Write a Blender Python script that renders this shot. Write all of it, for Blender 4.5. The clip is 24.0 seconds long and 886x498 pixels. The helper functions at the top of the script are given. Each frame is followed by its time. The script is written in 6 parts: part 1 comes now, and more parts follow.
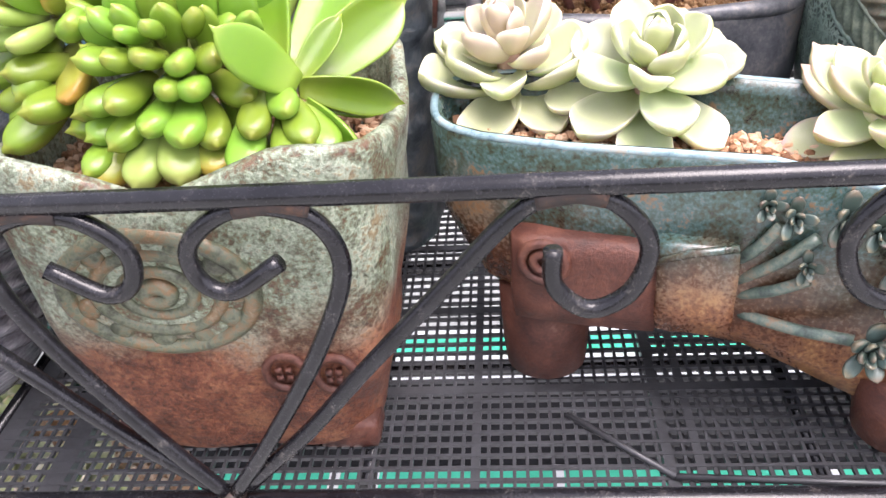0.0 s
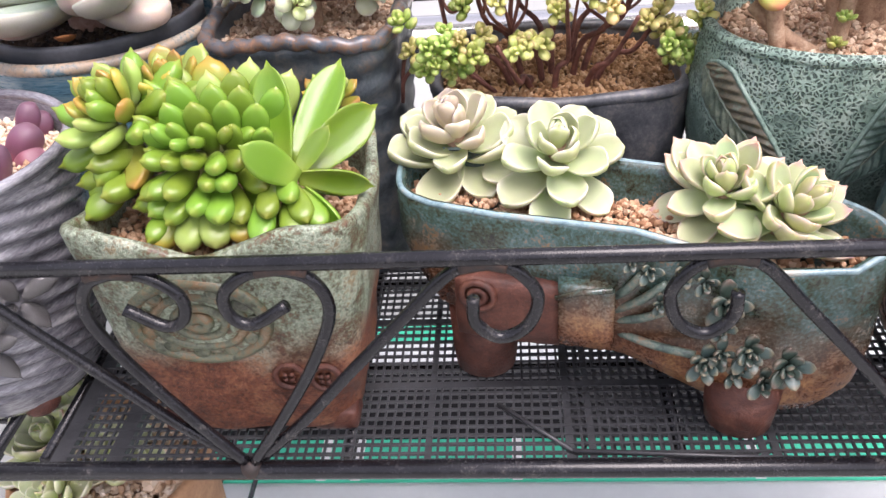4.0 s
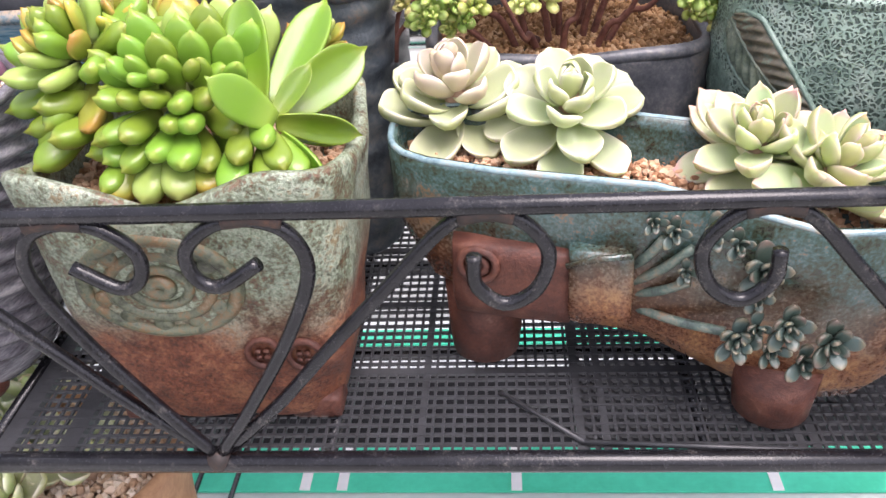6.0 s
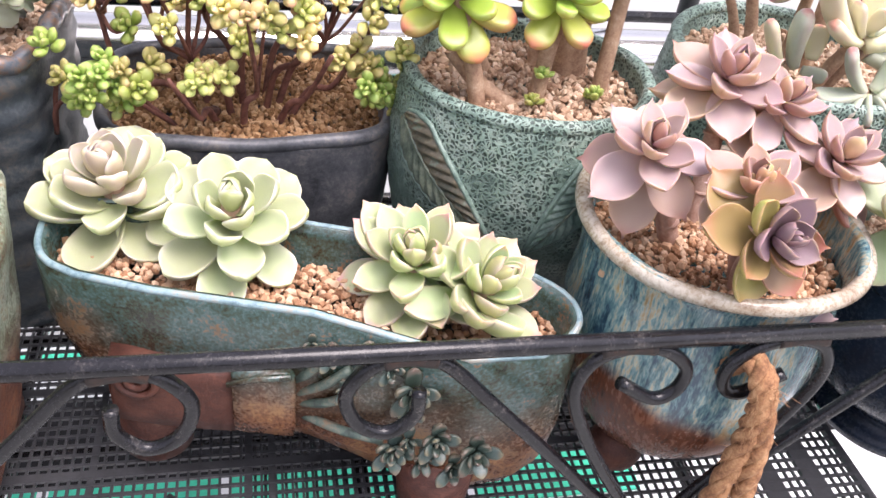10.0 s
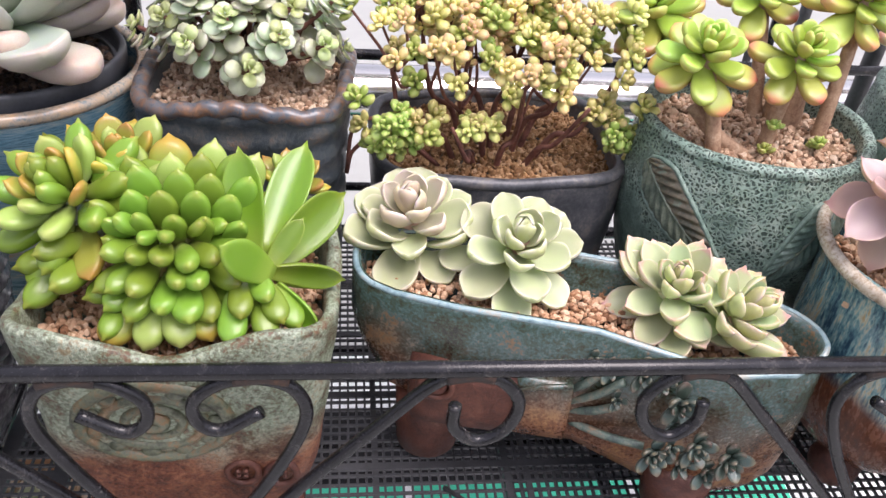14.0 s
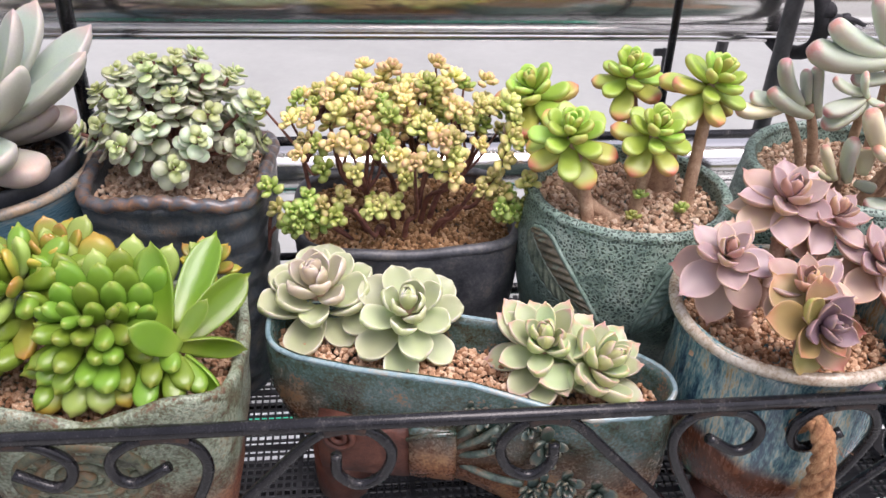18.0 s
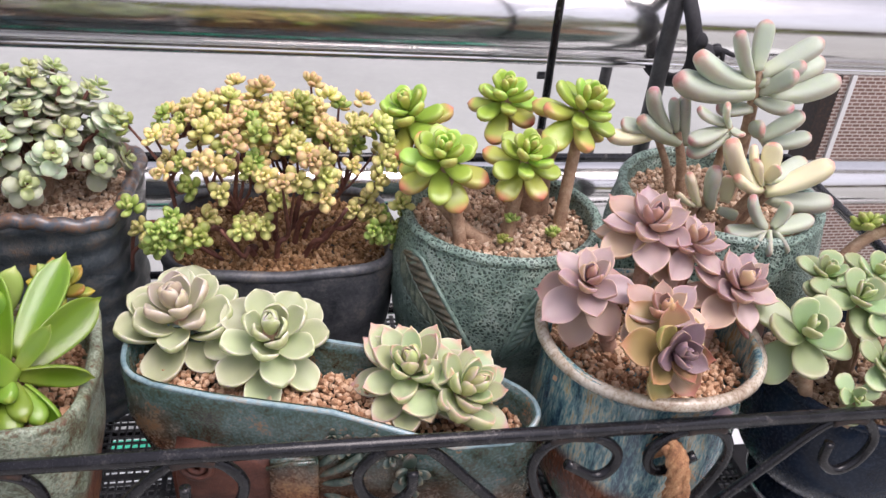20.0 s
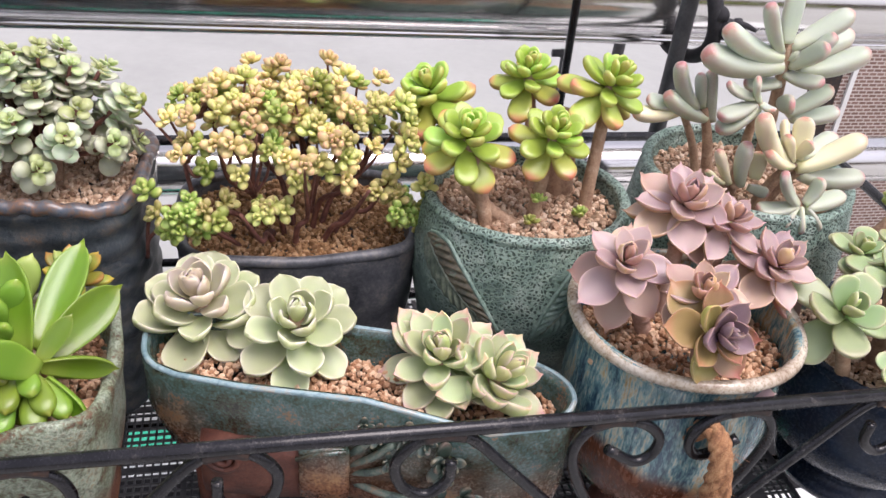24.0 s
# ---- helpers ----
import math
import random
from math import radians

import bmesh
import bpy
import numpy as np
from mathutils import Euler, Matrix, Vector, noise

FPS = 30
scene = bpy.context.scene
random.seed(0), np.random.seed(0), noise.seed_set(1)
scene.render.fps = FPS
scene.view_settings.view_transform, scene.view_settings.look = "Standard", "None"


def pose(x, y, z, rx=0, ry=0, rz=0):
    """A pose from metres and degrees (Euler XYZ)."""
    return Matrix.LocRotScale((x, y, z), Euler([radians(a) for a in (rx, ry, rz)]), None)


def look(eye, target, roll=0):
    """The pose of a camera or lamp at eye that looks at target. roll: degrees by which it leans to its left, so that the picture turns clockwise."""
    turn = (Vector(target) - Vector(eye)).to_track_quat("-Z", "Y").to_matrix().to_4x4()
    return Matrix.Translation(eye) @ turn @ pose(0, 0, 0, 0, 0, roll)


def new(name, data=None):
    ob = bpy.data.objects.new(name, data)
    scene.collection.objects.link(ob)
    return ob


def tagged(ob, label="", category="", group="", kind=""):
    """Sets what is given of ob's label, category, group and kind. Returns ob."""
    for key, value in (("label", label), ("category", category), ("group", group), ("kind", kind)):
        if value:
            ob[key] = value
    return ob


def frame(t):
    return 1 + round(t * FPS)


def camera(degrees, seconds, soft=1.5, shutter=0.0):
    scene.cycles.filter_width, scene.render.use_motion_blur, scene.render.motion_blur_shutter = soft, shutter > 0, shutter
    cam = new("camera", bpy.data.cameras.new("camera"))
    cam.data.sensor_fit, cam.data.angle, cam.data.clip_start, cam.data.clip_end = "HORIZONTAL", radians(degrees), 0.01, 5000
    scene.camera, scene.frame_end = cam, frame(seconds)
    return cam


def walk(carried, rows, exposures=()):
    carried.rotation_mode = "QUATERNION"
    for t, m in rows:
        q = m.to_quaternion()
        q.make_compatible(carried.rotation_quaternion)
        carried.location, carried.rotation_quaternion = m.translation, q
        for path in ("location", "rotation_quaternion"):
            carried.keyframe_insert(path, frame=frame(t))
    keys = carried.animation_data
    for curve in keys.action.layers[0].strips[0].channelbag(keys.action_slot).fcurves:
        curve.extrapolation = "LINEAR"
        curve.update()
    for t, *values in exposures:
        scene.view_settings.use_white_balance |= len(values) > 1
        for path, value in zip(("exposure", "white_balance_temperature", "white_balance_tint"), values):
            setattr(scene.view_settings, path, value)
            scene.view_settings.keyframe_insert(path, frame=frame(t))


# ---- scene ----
cam = camera(55.2, 24.0)
METRES, EYE, TILT, LEAN, TURN = 0.8, 0.213, -33.0, 4.3, 3.2
ROWS = [
    (0.0, 0.0, 0.0, 0.0, -0.0, 0.0, -0.0),
    (0.5, 0.0263, -0.0169, 0.0083, -0.74, -0.91, 0.58),
    (1.0, 0.0264, -0.082, 0.0138, -1.38, -1.04, 1.01),
    (1.5, 0.003, -0.1316, 0.0223, -0.75, -1.13, 0.86),
    (2.0, 0.0056, -0.1456, 0.044, -0.69, -1.96, 0.36),
    (2.5, 0.0152, -0.1401, 0.0471, -0.62, -2.17, -0.08),
    (3.0, 0.0227, -0.1356, 0.0345, -0.35, -1.93, -0.09),
    (3.5, 0.0208, -0.1324, 0.0368, -0.22, -2.01, -0.09),
    (5.5, 0.0175, -0.108, 0.0251, -1.17, -1.05, -0.33),
    (6.0, 0.019, -0.0757, 0.0041, -0.7, -0.23, -0.63),
    (6.5, 0.0186, -0.1038, 0.0183, -0.62, -0.17, -0.5),
    (7.0, 0.0228, -0.1086, 0.0187, -0.56, -0.16, -0.52),
    (7.5, 0.0334, -0.0984, 0.0174, -1.05, -0.09, -0.68),
    (8.0, 0.0653, -0.0695, 0.0313, -8.67, -1.0, -1.27),
    (8.5, 0.1038, -0.0513, 0.0485, -15.23, -1.54, -2.48),
    (9.0, 0.1014, -0.0635, 0.061, -17.66, -2.51, -2.54),
    (9.5, 0.079, -0.0701, 0.0928, -17.38, -4.1, -2.07),
    (11.5, 0.0507, -0.1161, 0.0662, -16.46, -2.64, 0.5),
    (12.0, 0.0447, -0.1133, 0.0661, -16.22, -2.65, 0.27),
    (12.5, 0.0246, -0.111, 0.0821, -15.53, -2.05, -0.33),
    (13.0, 0.0047, -0.1127, 0.0852, -14.67, -2.14, -0.85),
    (13.5, -0.0315, -0.1149, 0.0862, -13.09, -2.25, -2.0),
    (14.0, -0.0568, -0.116, 0.0896, -11.88, -2.06, -2.44),
    (14.5, -0.0828, -0.1392, 0.11, -9.43, -1.08, -2.92),
    (15.0, -0.0892, -0.1569, 0.1179, -8.88, -0.51, -2.93),
    (15.5, -0.1029, -0.1542, 0.1143, -7.96, -0.84, -2.98),
    (16.0, -0.1066, -0.1543, 0.1082, -6.89, -1.13, -3.07),
    (16.5, -0.1068, -0.1599, 0.102, -5.19, -1.13, -2.99),
    (17.0, -0.0604, -0.1701, 0.1024, -4.63, -0.86, -2.8),
    (17.5, -0.0193, -0.194, 0.1124, -5.55, 0.69, -1.4),
    (18.0, 0.008, -0.2039, 0.1097, -10.48, 0.78, -0.11),
    (18.5, 0.0187, -0.2059, 0.1186, -13.66, 1.44, -0.26),
    (19.0, 0.0329, -0.205, 0.1174, -15.26, 2.05, -0.41),
    (19.5, 0.0381, -0.2049, 0.1182, -15.75, 1.8, -0.51),
    (21.5, 0.0517, -0.1955, 0.1134, -16.9, 1.24, -0.04),
    (22.0, 0.0523, -0.1885, 0.1111, -16.81, 1.1, 0.17),
    (22.5, 0.0621, -0.1927, 0.1156, -16.92, 0.92, 0.36),
    (23.0, 0.0688, -0.1869, 0.1166, -17.22, 0.73, 0.24),
    (23.5, 0.047, -0.1828, 0.118, -17.35, 0.66, 0.2),
    (24.0, 0.0203, -0.1803, 0.1162, -16.95, 0.59, 0.3),
]
walk(cam, [(t, pose(0, 0, EYE, TILT, LEAN, TURN) @ pose(METRES * x, METRES * y, METRES * z, 90 + pitch, roll, yaw)) for t, x, y, z, yaw, pitch, roll in ROWS],
     [(t, stops, 6200, 24) for t, stops in ((0.0, 1.42), (1.5, 1.05), (3.0, 0.82), (6.0, 1.1), (7.0, 1.12), (8.0, 1.28), (9.0, 0.98), (12.0, 0.9), (14.0, 0.66), (15.0, 0.48), (16.0, 0.46), (17.0, 0.54), (19.0, 0.28), (22.0, 0.26), (24.0, 0.4))])

# ---- world, sun, exposure ----
world = bpy.data.worlds.new("overcast_sky")
scene.world = world
world.use_nodes = True
wn = world.node_tree
sky = wn.nodes.new("ShaderNodeTexSky")
sky.sky_type = "NISHITA"
sky.sun_disc = False
sky.sun_elevation, sky.sun_rotation = radians(69), radians(132)
sky.dust_density, sky.ozone_density, sky.air_density = 4.0, 0.6, 1.2
hsv = wn.nodes.new("ShaderNodeHueSaturation")
hsv.inputs["Saturation"].default_value = 0.25
wn.links.new(sky.outputs[0], hsv.inputs["Color"])
wn.links.new(hsv.outputs[0], wn.nodes["Background"].inputs["Color"])
wn.nodes["Background"].inputs["Strength"].default_value = 0.15

sun_data = bpy.data.lights.new("sun", "SUN")
sun_data.energy, sun_data.angle, sun_data.color = 2.0, radians(40), (1.0, 0.92, 0.8)
sun = new("sun", sun_data)
sun.matrix_world = look((0.7, -0.35, 2.4), (0, 0.3, 0))


# ---- node helpers ----
def node(nt, kind, values=None):
    n = nt.nodes.new(kind)
    for k, v in (values or {}).items():
        n.inputs[k].default_value = v
    return n


def ramp(nt, fac, stops):
    n = nt.nodes.new("ShaderNodeValToRGB")
    e = n.color_ramp.elements
    while len(e) < len(stops):
        e.new(0.5)
    for el, (p, c) in zip(e, stops):
        el.position, el.color = p, (*c[:3], 1)
    nt.links.new(fac, n.inputs[0])
    return n.outputs[0]


def mix(nt, fac, a, b, blend="MIX"):
    n = nt.nodes.new("ShaderNodeMix")
    n.data_type, n.blend_type = "RGBA", blend
    for sock, v in ((n.inputs[0], fac), (n.inputs[6], a), (n.inputs[7], b)):
        if isinstance(v, bpy.types.NodeSocket):
            nt.links.new(v, sock)
        elif isinstance(v, tuple):
            sock.default_value = (*v[:3], 1)
        else:
            sock.default_value = v
    return n.outputs[2]


def maths(nt, op, a, b=0.0, clamp=False):
    n = nt.nodes.new("ShaderNodeMath")
    n.operation, n.use_clamp = op, clamp
    for sock, v in ((n.inputs[0], a), (n.inputs[1], b)):
        if isinstance(v, bpy.types.NodeSocket):
            nt.links.new(v, sock)
        else:
            sock.default_value = v
    return n.outputs[0]


def noise_tex(nt, co, scale, detail=4.0, rough=0.6, distort=0.0):
    n = node(nt, "ShaderNodeTexNoise", {"Scale": scale, "Detail": detail, "Roughness": rough, "Distortion": distort})
    nt.links.new(co, n.inputs["Vector"])
    return n.outputs[0]


def bump(nt, bsdf, height, strength, distance, after=None):
    n = node(nt, "ShaderNodeBump", {"Strength": strength, "Distance": distance})
    nt.links.new(height, n.inputs["Height"])
    if after:
        nt.links.new(after, n.inputs["Normal"])
    nt.links.new(n.outputs[0], bsdf.inputs["Normal"])
    return n.outputs[0]


def material(name, rough=0.5, metal=0.0, spec=0.5):
    m = bpy.data.materials.new(name)
    m.use_nodes = True
    nt = m.node_tree
    b = nt.nodes["Principled BSDF"]
    b.inputs["Roughness"].default_value, b.inputs["Metallic"].default_value = rough, metal
    b.inputs["Specular IOR Level"].default_value = spec
    co = nt.nodes.new("ShaderNodeTexCoord").outputs["Object"]
    return m, nt, b, co


def mottled(name, stops, scale=60, fine=400, rough=0.5, metal=0.0, relief=0.3, depth=0.0008, spec=0.5, coat=0.0, stretch=None):
    """A surface whose colours drift at two scales, with fine relief."""
    m, nt, b, co = material(name, rough, metal, spec)
    if stretch:
        mp = node(nt, "ShaderNodeMapping", {"Scale": stretch})
        nt.links.new(co, mp.inputs[0])
        co = mp.outputs[0]
    big, small = noise_tex(nt, co, scale, 5, 0.65, 0.4), noise_tex(nt, co, fine, 4, 0.7)
    both = maths(nt, "ADD", maths(nt, "MULTIPLY", big, 0.65), maths(nt, "MULTIPLY", small, 0.35))
    wide = maths(nt, "ADD", maths(nt, "MULTIPLY", maths(nt, "SUBTRACT", both, 0.5), 1.5), 0.5, True)
    nt.links.new(ramp(nt, wide, stops), b.inputs["Base Color"])
    nt.links.new(maths(nt, "ADD", maths(nt, "MULTIPLY", small, 0.25), rough - 0.12), b.inputs["Roughness"])
    bump(nt, b, both, relief, depth)
    b.inputs["Coat Weight"].default_value, b.inputs["Coat Roughness"].default_value = coat, 0.15
    return m


def leaf_mat(name, base, body, tip, edge=None, bloom=0.0, rough=0.4, vary=0.05, tip_at=0.8, spots=0.0, bright=0.25, deep=0.3, under=None):
    """Succulent skin: paler at the base, flushed at tip and margin, waxy bloom, own hue for each leaf; under: colour of the lower face."""
    m, nt, b, co = material(name, rough)
    uv = nt.nodes.new("ShaderNodeUVMap").outputs[0]
    sep = nt.nodes.new("ShaderNodeSeparateXYZ")
    nt.links.new(uv, sep.inputs[0])
    n1 = noise_tex(nt, co, 160, 4)
    u = maths(nt, "ADD", sep.outputs[0], maths(nt, "MULTIPLY", maths(nt, "SUBTRACT", n1, 0.5), 0.22))
    col = ramp(nt, u, [(0.05, base), (0.4, body), (tip_at, body), (min(0.99, tip_at + 0.2), tip)])
    if under:
        lower = nt.nodes.new("ShaderNodeUVMap")
        lower.uv_map = "Side"
        cut = nt.nodes.new("ShaderNodeSeparateXYZ")
        nt.links.new(lower.outputs[0], cut.inputs[0])
        low = maths(nt, "ADD", cut.outputs[0], maths(nt, "MULTIPLY", maths(nt, "SUBTRACT", n1, 0.5), 0.3))
        col = mix(nt, ramp(nt, low, [(0.12, (1, 1, 1)), (0.5, (0, 0, 0))]), col, under)
    if edge:
        side = maths(nt, "MULTIPLY", maths(nt, "ABSOLUTE", maths(nt, "SUBTRACT", sep.outputs[1], 0.5)), 2.0)
        side = maths(nt, "MULTIPLY", maths(nt, "POWER", side, 7.0), maths(nt, "MULTIPLY", u, 0.9), True)
        col = mix(nt, side, col, edge)
    rnd = nt.nodes.new("ShaderNodeObjectInfo").outputs["Random"]
    hs = node(nt, "ShaderNodeHueSaturation")
    nt.links.new(maths(nt, "ADD", 0.5 - vary / 2, maths(nt, "MULTIPLY", rnd, vary)), hs.inputs["Hue"])
    nt.links.new(maths(nt, "ADD", 1.0 - bright / 2, maths(nt, "MULTIPLY", rnd, bright)), hs.inputs["Value"])
    nt.links.new(col, hs.inputs["Color"])
    col = hs.outputs[0]
    if bloom:
        n2 = noise_tex(nt, co, 90, 5, 0.7)
        col = mix(nt, maths(nt, "MULTIPLY", ramp(nt, n2, [(0.35, (0, 0, 0)), (0.7, (1, 1, 1))]), bloom), col, (0.78, 0.8, 0.76))
    if spots:
        n3 = noise_tex(nt, co, 700, 3)
        col = mix(nt, maths(nt, "MULTIPLY", ramp(nt, n3, [(0.62, (0, 0, 0)), (0.7, (1, 1, 1))]), spots), col, (0.3, 0.13, 0.06))
    nt.links.new(col, b.inputs["Base Color"])
    b.inputs["Subsurface Weight"].default_value = deep
    b.inputs["Subsurface Radius"].default_value = (0.004, 0.005, 0.002)
    b.inputs["Subsurface Scale"].default_value = 0.6
    bump(nt, b, noise_tex(nt, co, 420, 3), 0.12, 0.0006)
    return m


def grain_mat(name, stops):
    m, nt, b, co = material(name, 0.85, 0, 0.25)
    rnd = nt.nodes.new("ShaderNodeNewGeometry").outputs["Random Per Island"]
    n1 = noise_tex(nt, co, 900, 4)
    f = maths(nt, "ADD", maths(nt, "MULTIPLY", rnd, 0.8), maths(nt, "MULTIPLY", n1, 0.2))
    nt.links.new(ramp(nt, f, stops), b.inputs["Base Color"])
    bump(nt, b, n1, 0.5, 0.0006)
    return m


def glaze_line(name, lower, upper, height, scale=45, spread=0.03, rough=0.35, coat=0.3, relief=0.35, depth=0.0012, lean=(0, 0), runs=False, patch=3.3, flecks=0.85, blotch=0.0):
    """Stoneware: bare or thin-glazed clay below, a pooled glaze above a ragged line at that height."""
    m, nt, b, co = material(name, rough)
    sep = nt.nodes.new("ShaderNodeSeparateXYZ")
    nt.links.new(co, sep.inputs[0])
    if runs:
        mp = node(nt, "ShaderNodeMapping", {"Scale": (1.0, 1.0, 0.22)})
        nt.links.new(co, mp.inputs[0])
        co = mp.outputs[0]
    big, mid, small = noise_tex(nt, co, scale, 5, 0.65, 0.5), noise_tex(nt, co, scale * patch, 5, 0.7), noise_tex(nt, co, 650, 4, 0.7)
    z = maths(nt, "ADD", sep.outputs[2], maths(nt, "MULTIPLY", maths(nt, "SUBTRACT", big, 0.5), spread * 2.2))
    z = maths(nt, "ADD", z, maths(nt, "MULTIPLY", sep.outputs[0], lean[0]))
    z = maths(nt, "ADD", z, maths(nt, "MULTIPLY", maths(nt, "SUBTRACT", small, 0.5), spread * 0.35))
    f = maths(nt, "DIVIDE", maths(nt, "SUBTRACT", z, height - spread / 2), spread, True)
    mm = maths(nt, "ADD", maths(nt, "MULTIPLY", mid, 0.6), maths(nt, "MULTIPLY", small, 0.4))
    mm = maths(nt, "ADD", maths(nt, "MULTIPLY", maths(nt, "SUBTRACT", mm, 0.5), 1.45), 0.5)
    col = mix(nt, f, ramp(nt, mm, lower), ramp(nt, mm, upper))
    if blotch:
        f2 = ramp(nt, noise_tex(nt, co, scale * 1.3, 6, 0.72, 0.8), [(0.52 - 0.1 * blotch, (0, 0, 0)), (0.64 - 0.1 * blotch, (1, 1, 1))])
        col = mix(nt, maths(nt, "MULTIPLY", f2, 0.85), col, ramp(nt, mm, lower))
    fleck = noise_tex(nt, co, 420, 3, 0.75)
    col = mix(nt, flecks, col, ramp(nt, fleck, [(0.36, (0.35, 0.3, 0.26)), (0.48, (1, 1, 1)), (0.56, (1, 1, 1)), (0.68, (1.5, 1.5, 1.45))]), "MULTIPLY")
    nt.links.new(col, b.inputs["Base Color"])
    nt.links.new(maths(nt, "ADD", maths(nt, "MULTIPLY", mm, 0.35), maths(nt, "ADD", rough - 0.1, maths(nt, "MULTIPLY", f, -0.08))), b.inputs["Roughness"])
    nt.links.new(maths(nt, "MULTIPLY", f, coat), b.inputs["Coat Weight"])
    b.inputs["Coat Roughness"].default_value = 0.2
    bump(nt, b, mm, relief, depth)
    return m


def pitted(name, stops, dark):
    """A crawled glaze, broken by small dark pits."""
    m, nt, b, co = material(name, 0.5)
    warp = node(nt, "ShaderNodeVectorMath")
    warp.operation = "ADD"
    nz = node(nt, "ShaderNodeTexNoise", {"Scale": 260.0, "Detail": 2.0})
    nt.links.new(co, nz.inputs["Vector"])
    sc = node(nt, "ShaderNodeVectorMath", {1: (0.004, 0.004, 0.004)})
    sc.operation = "MULTIPLY"
    nt.links.new(nz.outputs["Color"], sc.inputs[0])
    nt.links.new(co, warp.inputs[0])
    nt.links.new(sc.outputs[0], warp.inputs[1])
    vo = node(nt, "ShaderNodeTexVoronoi", {"Scale": 430.0})
    vo.feature = "DISTANCE_TO_EDGE"
    nt.links.new(warp.outputs[0], vo.inputs["Vector"])
    sep = nt.nodes.new("ShaderNodeSeparateXYZ")
    nt.links.new(co, sep.inputs[0])
    patch = maths(nt, "ADD", noise_tex(nt, co, 45, 4), maths(nt, "MULTIPLY", maths(nt, "SUBTRACT", sep.outputs[2], 0.085), 3.5))
    cell = maths(nt, "ADD", vo.outputs["Distance"], maths(nt, "MULTIPLY", maths(nt, "SUBTRACT", noise_tex(nt, co, 600, 3, 0.7), 0.5), 0.35))
    pit = maths(nt, "MULTIPLY", ramp(nt, cell, [(0.1, (0, 0, 0)), (0.24, (1, 1, 1))]), ramp(nt, patch, [(0.4, (0.12, 0.12, 0.12)), (0.58, (1, 1, 1))]))
    tone = noise_tex(nt, co, 60, 5, 0.7, 0.6)
    col = mix(nt, ramp(nt, patch, [(0.28, (0, 0, 0)), (0.55, (1, 1, 1))]), ramp(nt, tone, [(0.3, dark), (0.6, tuple(2.2 * q for q in dark)), (0.75, stops[1][1])]), ramp(nt, tone, stops))
    nt.links.new(mix(nt, maths(nt, "MULTIPLY", pit, 0.9), col, dark), b.inputs["Base Color"])
    bump(nt, b, maths(nt, "SUBTRACT", 1.0, pit), 0.9, 0.0018)
    return m


# ---- materials ----
BLACK = mottled("black_enamel", [(0.38, (0.006, 0.006, 0.008)), (0.6, (0.014, 0.014, 0.017)), (0.7, (0.05, 0.046, 0.043)), (0.8, (0.13, 0.12, 0.115))], 110, 1000, 0.24, 0, 0.3, 0.0005, spec=0.4, coat=0.1)
MESH = mottled("black_plastic", [(0.3, (0.024, 0.025, 0.028)), (0.7, (0.05, 0.052, 0.057))], 50, 500, 0.42)
PITCH = mottled("flat_near_black", [(0.3, (0.012, 0.012, 0.012)), (0.7, (0.02, 0.02, 0.022))], 50, 500, 0.8, spec=0.1)
# Haze put into the colour of the uprights; also the bracket's dark grey.
HAZE_IRON = mottled("haze_grey_iron", [(0.3, (0.05, 0.05, 0.053)), (0.7, (0.11, 0.11, 0.115))], 60, 500, 0.5)
TIE = mottled("black_cloth", [(0.3, (0.012, 0.012, 0.014)), (0.7, (0.035, 0.035, 0.04))], 120, 700, 0.8, relief=0.7)
RUST = mottled("rusty_weld", [(0.3, (0.012, 0.011, 0.011)), (0.55, (0.03, 0.018, 0.014)), (0.75, (0.075, 0.036, 0.02))], 220, 900, 0.6)
STEEL = mottled("polished_steel", [(0.3, (0.74, 0.72, 0.7)), (0.7, (0.84, 0.83, 0.81))], 8, 300, 0.16, 1.0, 0.02, 0.0002, stretch=(0.1, 1, 1))
# Deck white made brighter, so the floor under the rack looks lit.
LIGHTENED_DECK = mottled("deck_white_lightened", [(0.3, (0.62, 0.64, 0.63)), (0.7, (0.7, 0.72, 0.71))], 6, 80, 0.5)
DECK = mottled("white_deck", [(0.3, (0.314, 0.325, 0.308)), (0.7, (0.374, 0.386, 0.367))], 3, 40, 0.7)
TURF = mottled("green_matting", [(0.3, (0.03, 0.5, 0.29)), (0.7, (0.06, 0.66, 0.42))], 10, 120, 0.7)
PLASTER = mottled("plaster_wall", [(0.3, (0.4, 0.36, 0.29)), (0.7, (0.52, 0.47, 0.39))], 3, 60, 0.8)
BACKDROP_BROWN = mottled("reflected_backdrop_brown", [(0.3, (0.1, 0.06, 0.045)), (0.7, (0.2, 0.13, 0.1))], 0.4, 6, 0.8)
BACKDROP_GREEN = mottled("reflected_backdrop_green", [(0.3, (0.05, 0.08, 0.01)), (0.55, (0.16, 0.2, 0.02)), (0.75, (0.3, 0.26, 0.03))], 1.2, 14, 0.7)
LINE = mottled("white_line", [(0.3, (0.75, 0.75, 0.73)), (0.7, (0.85, 0.85, 0.83))], 10, 120, 0.7)
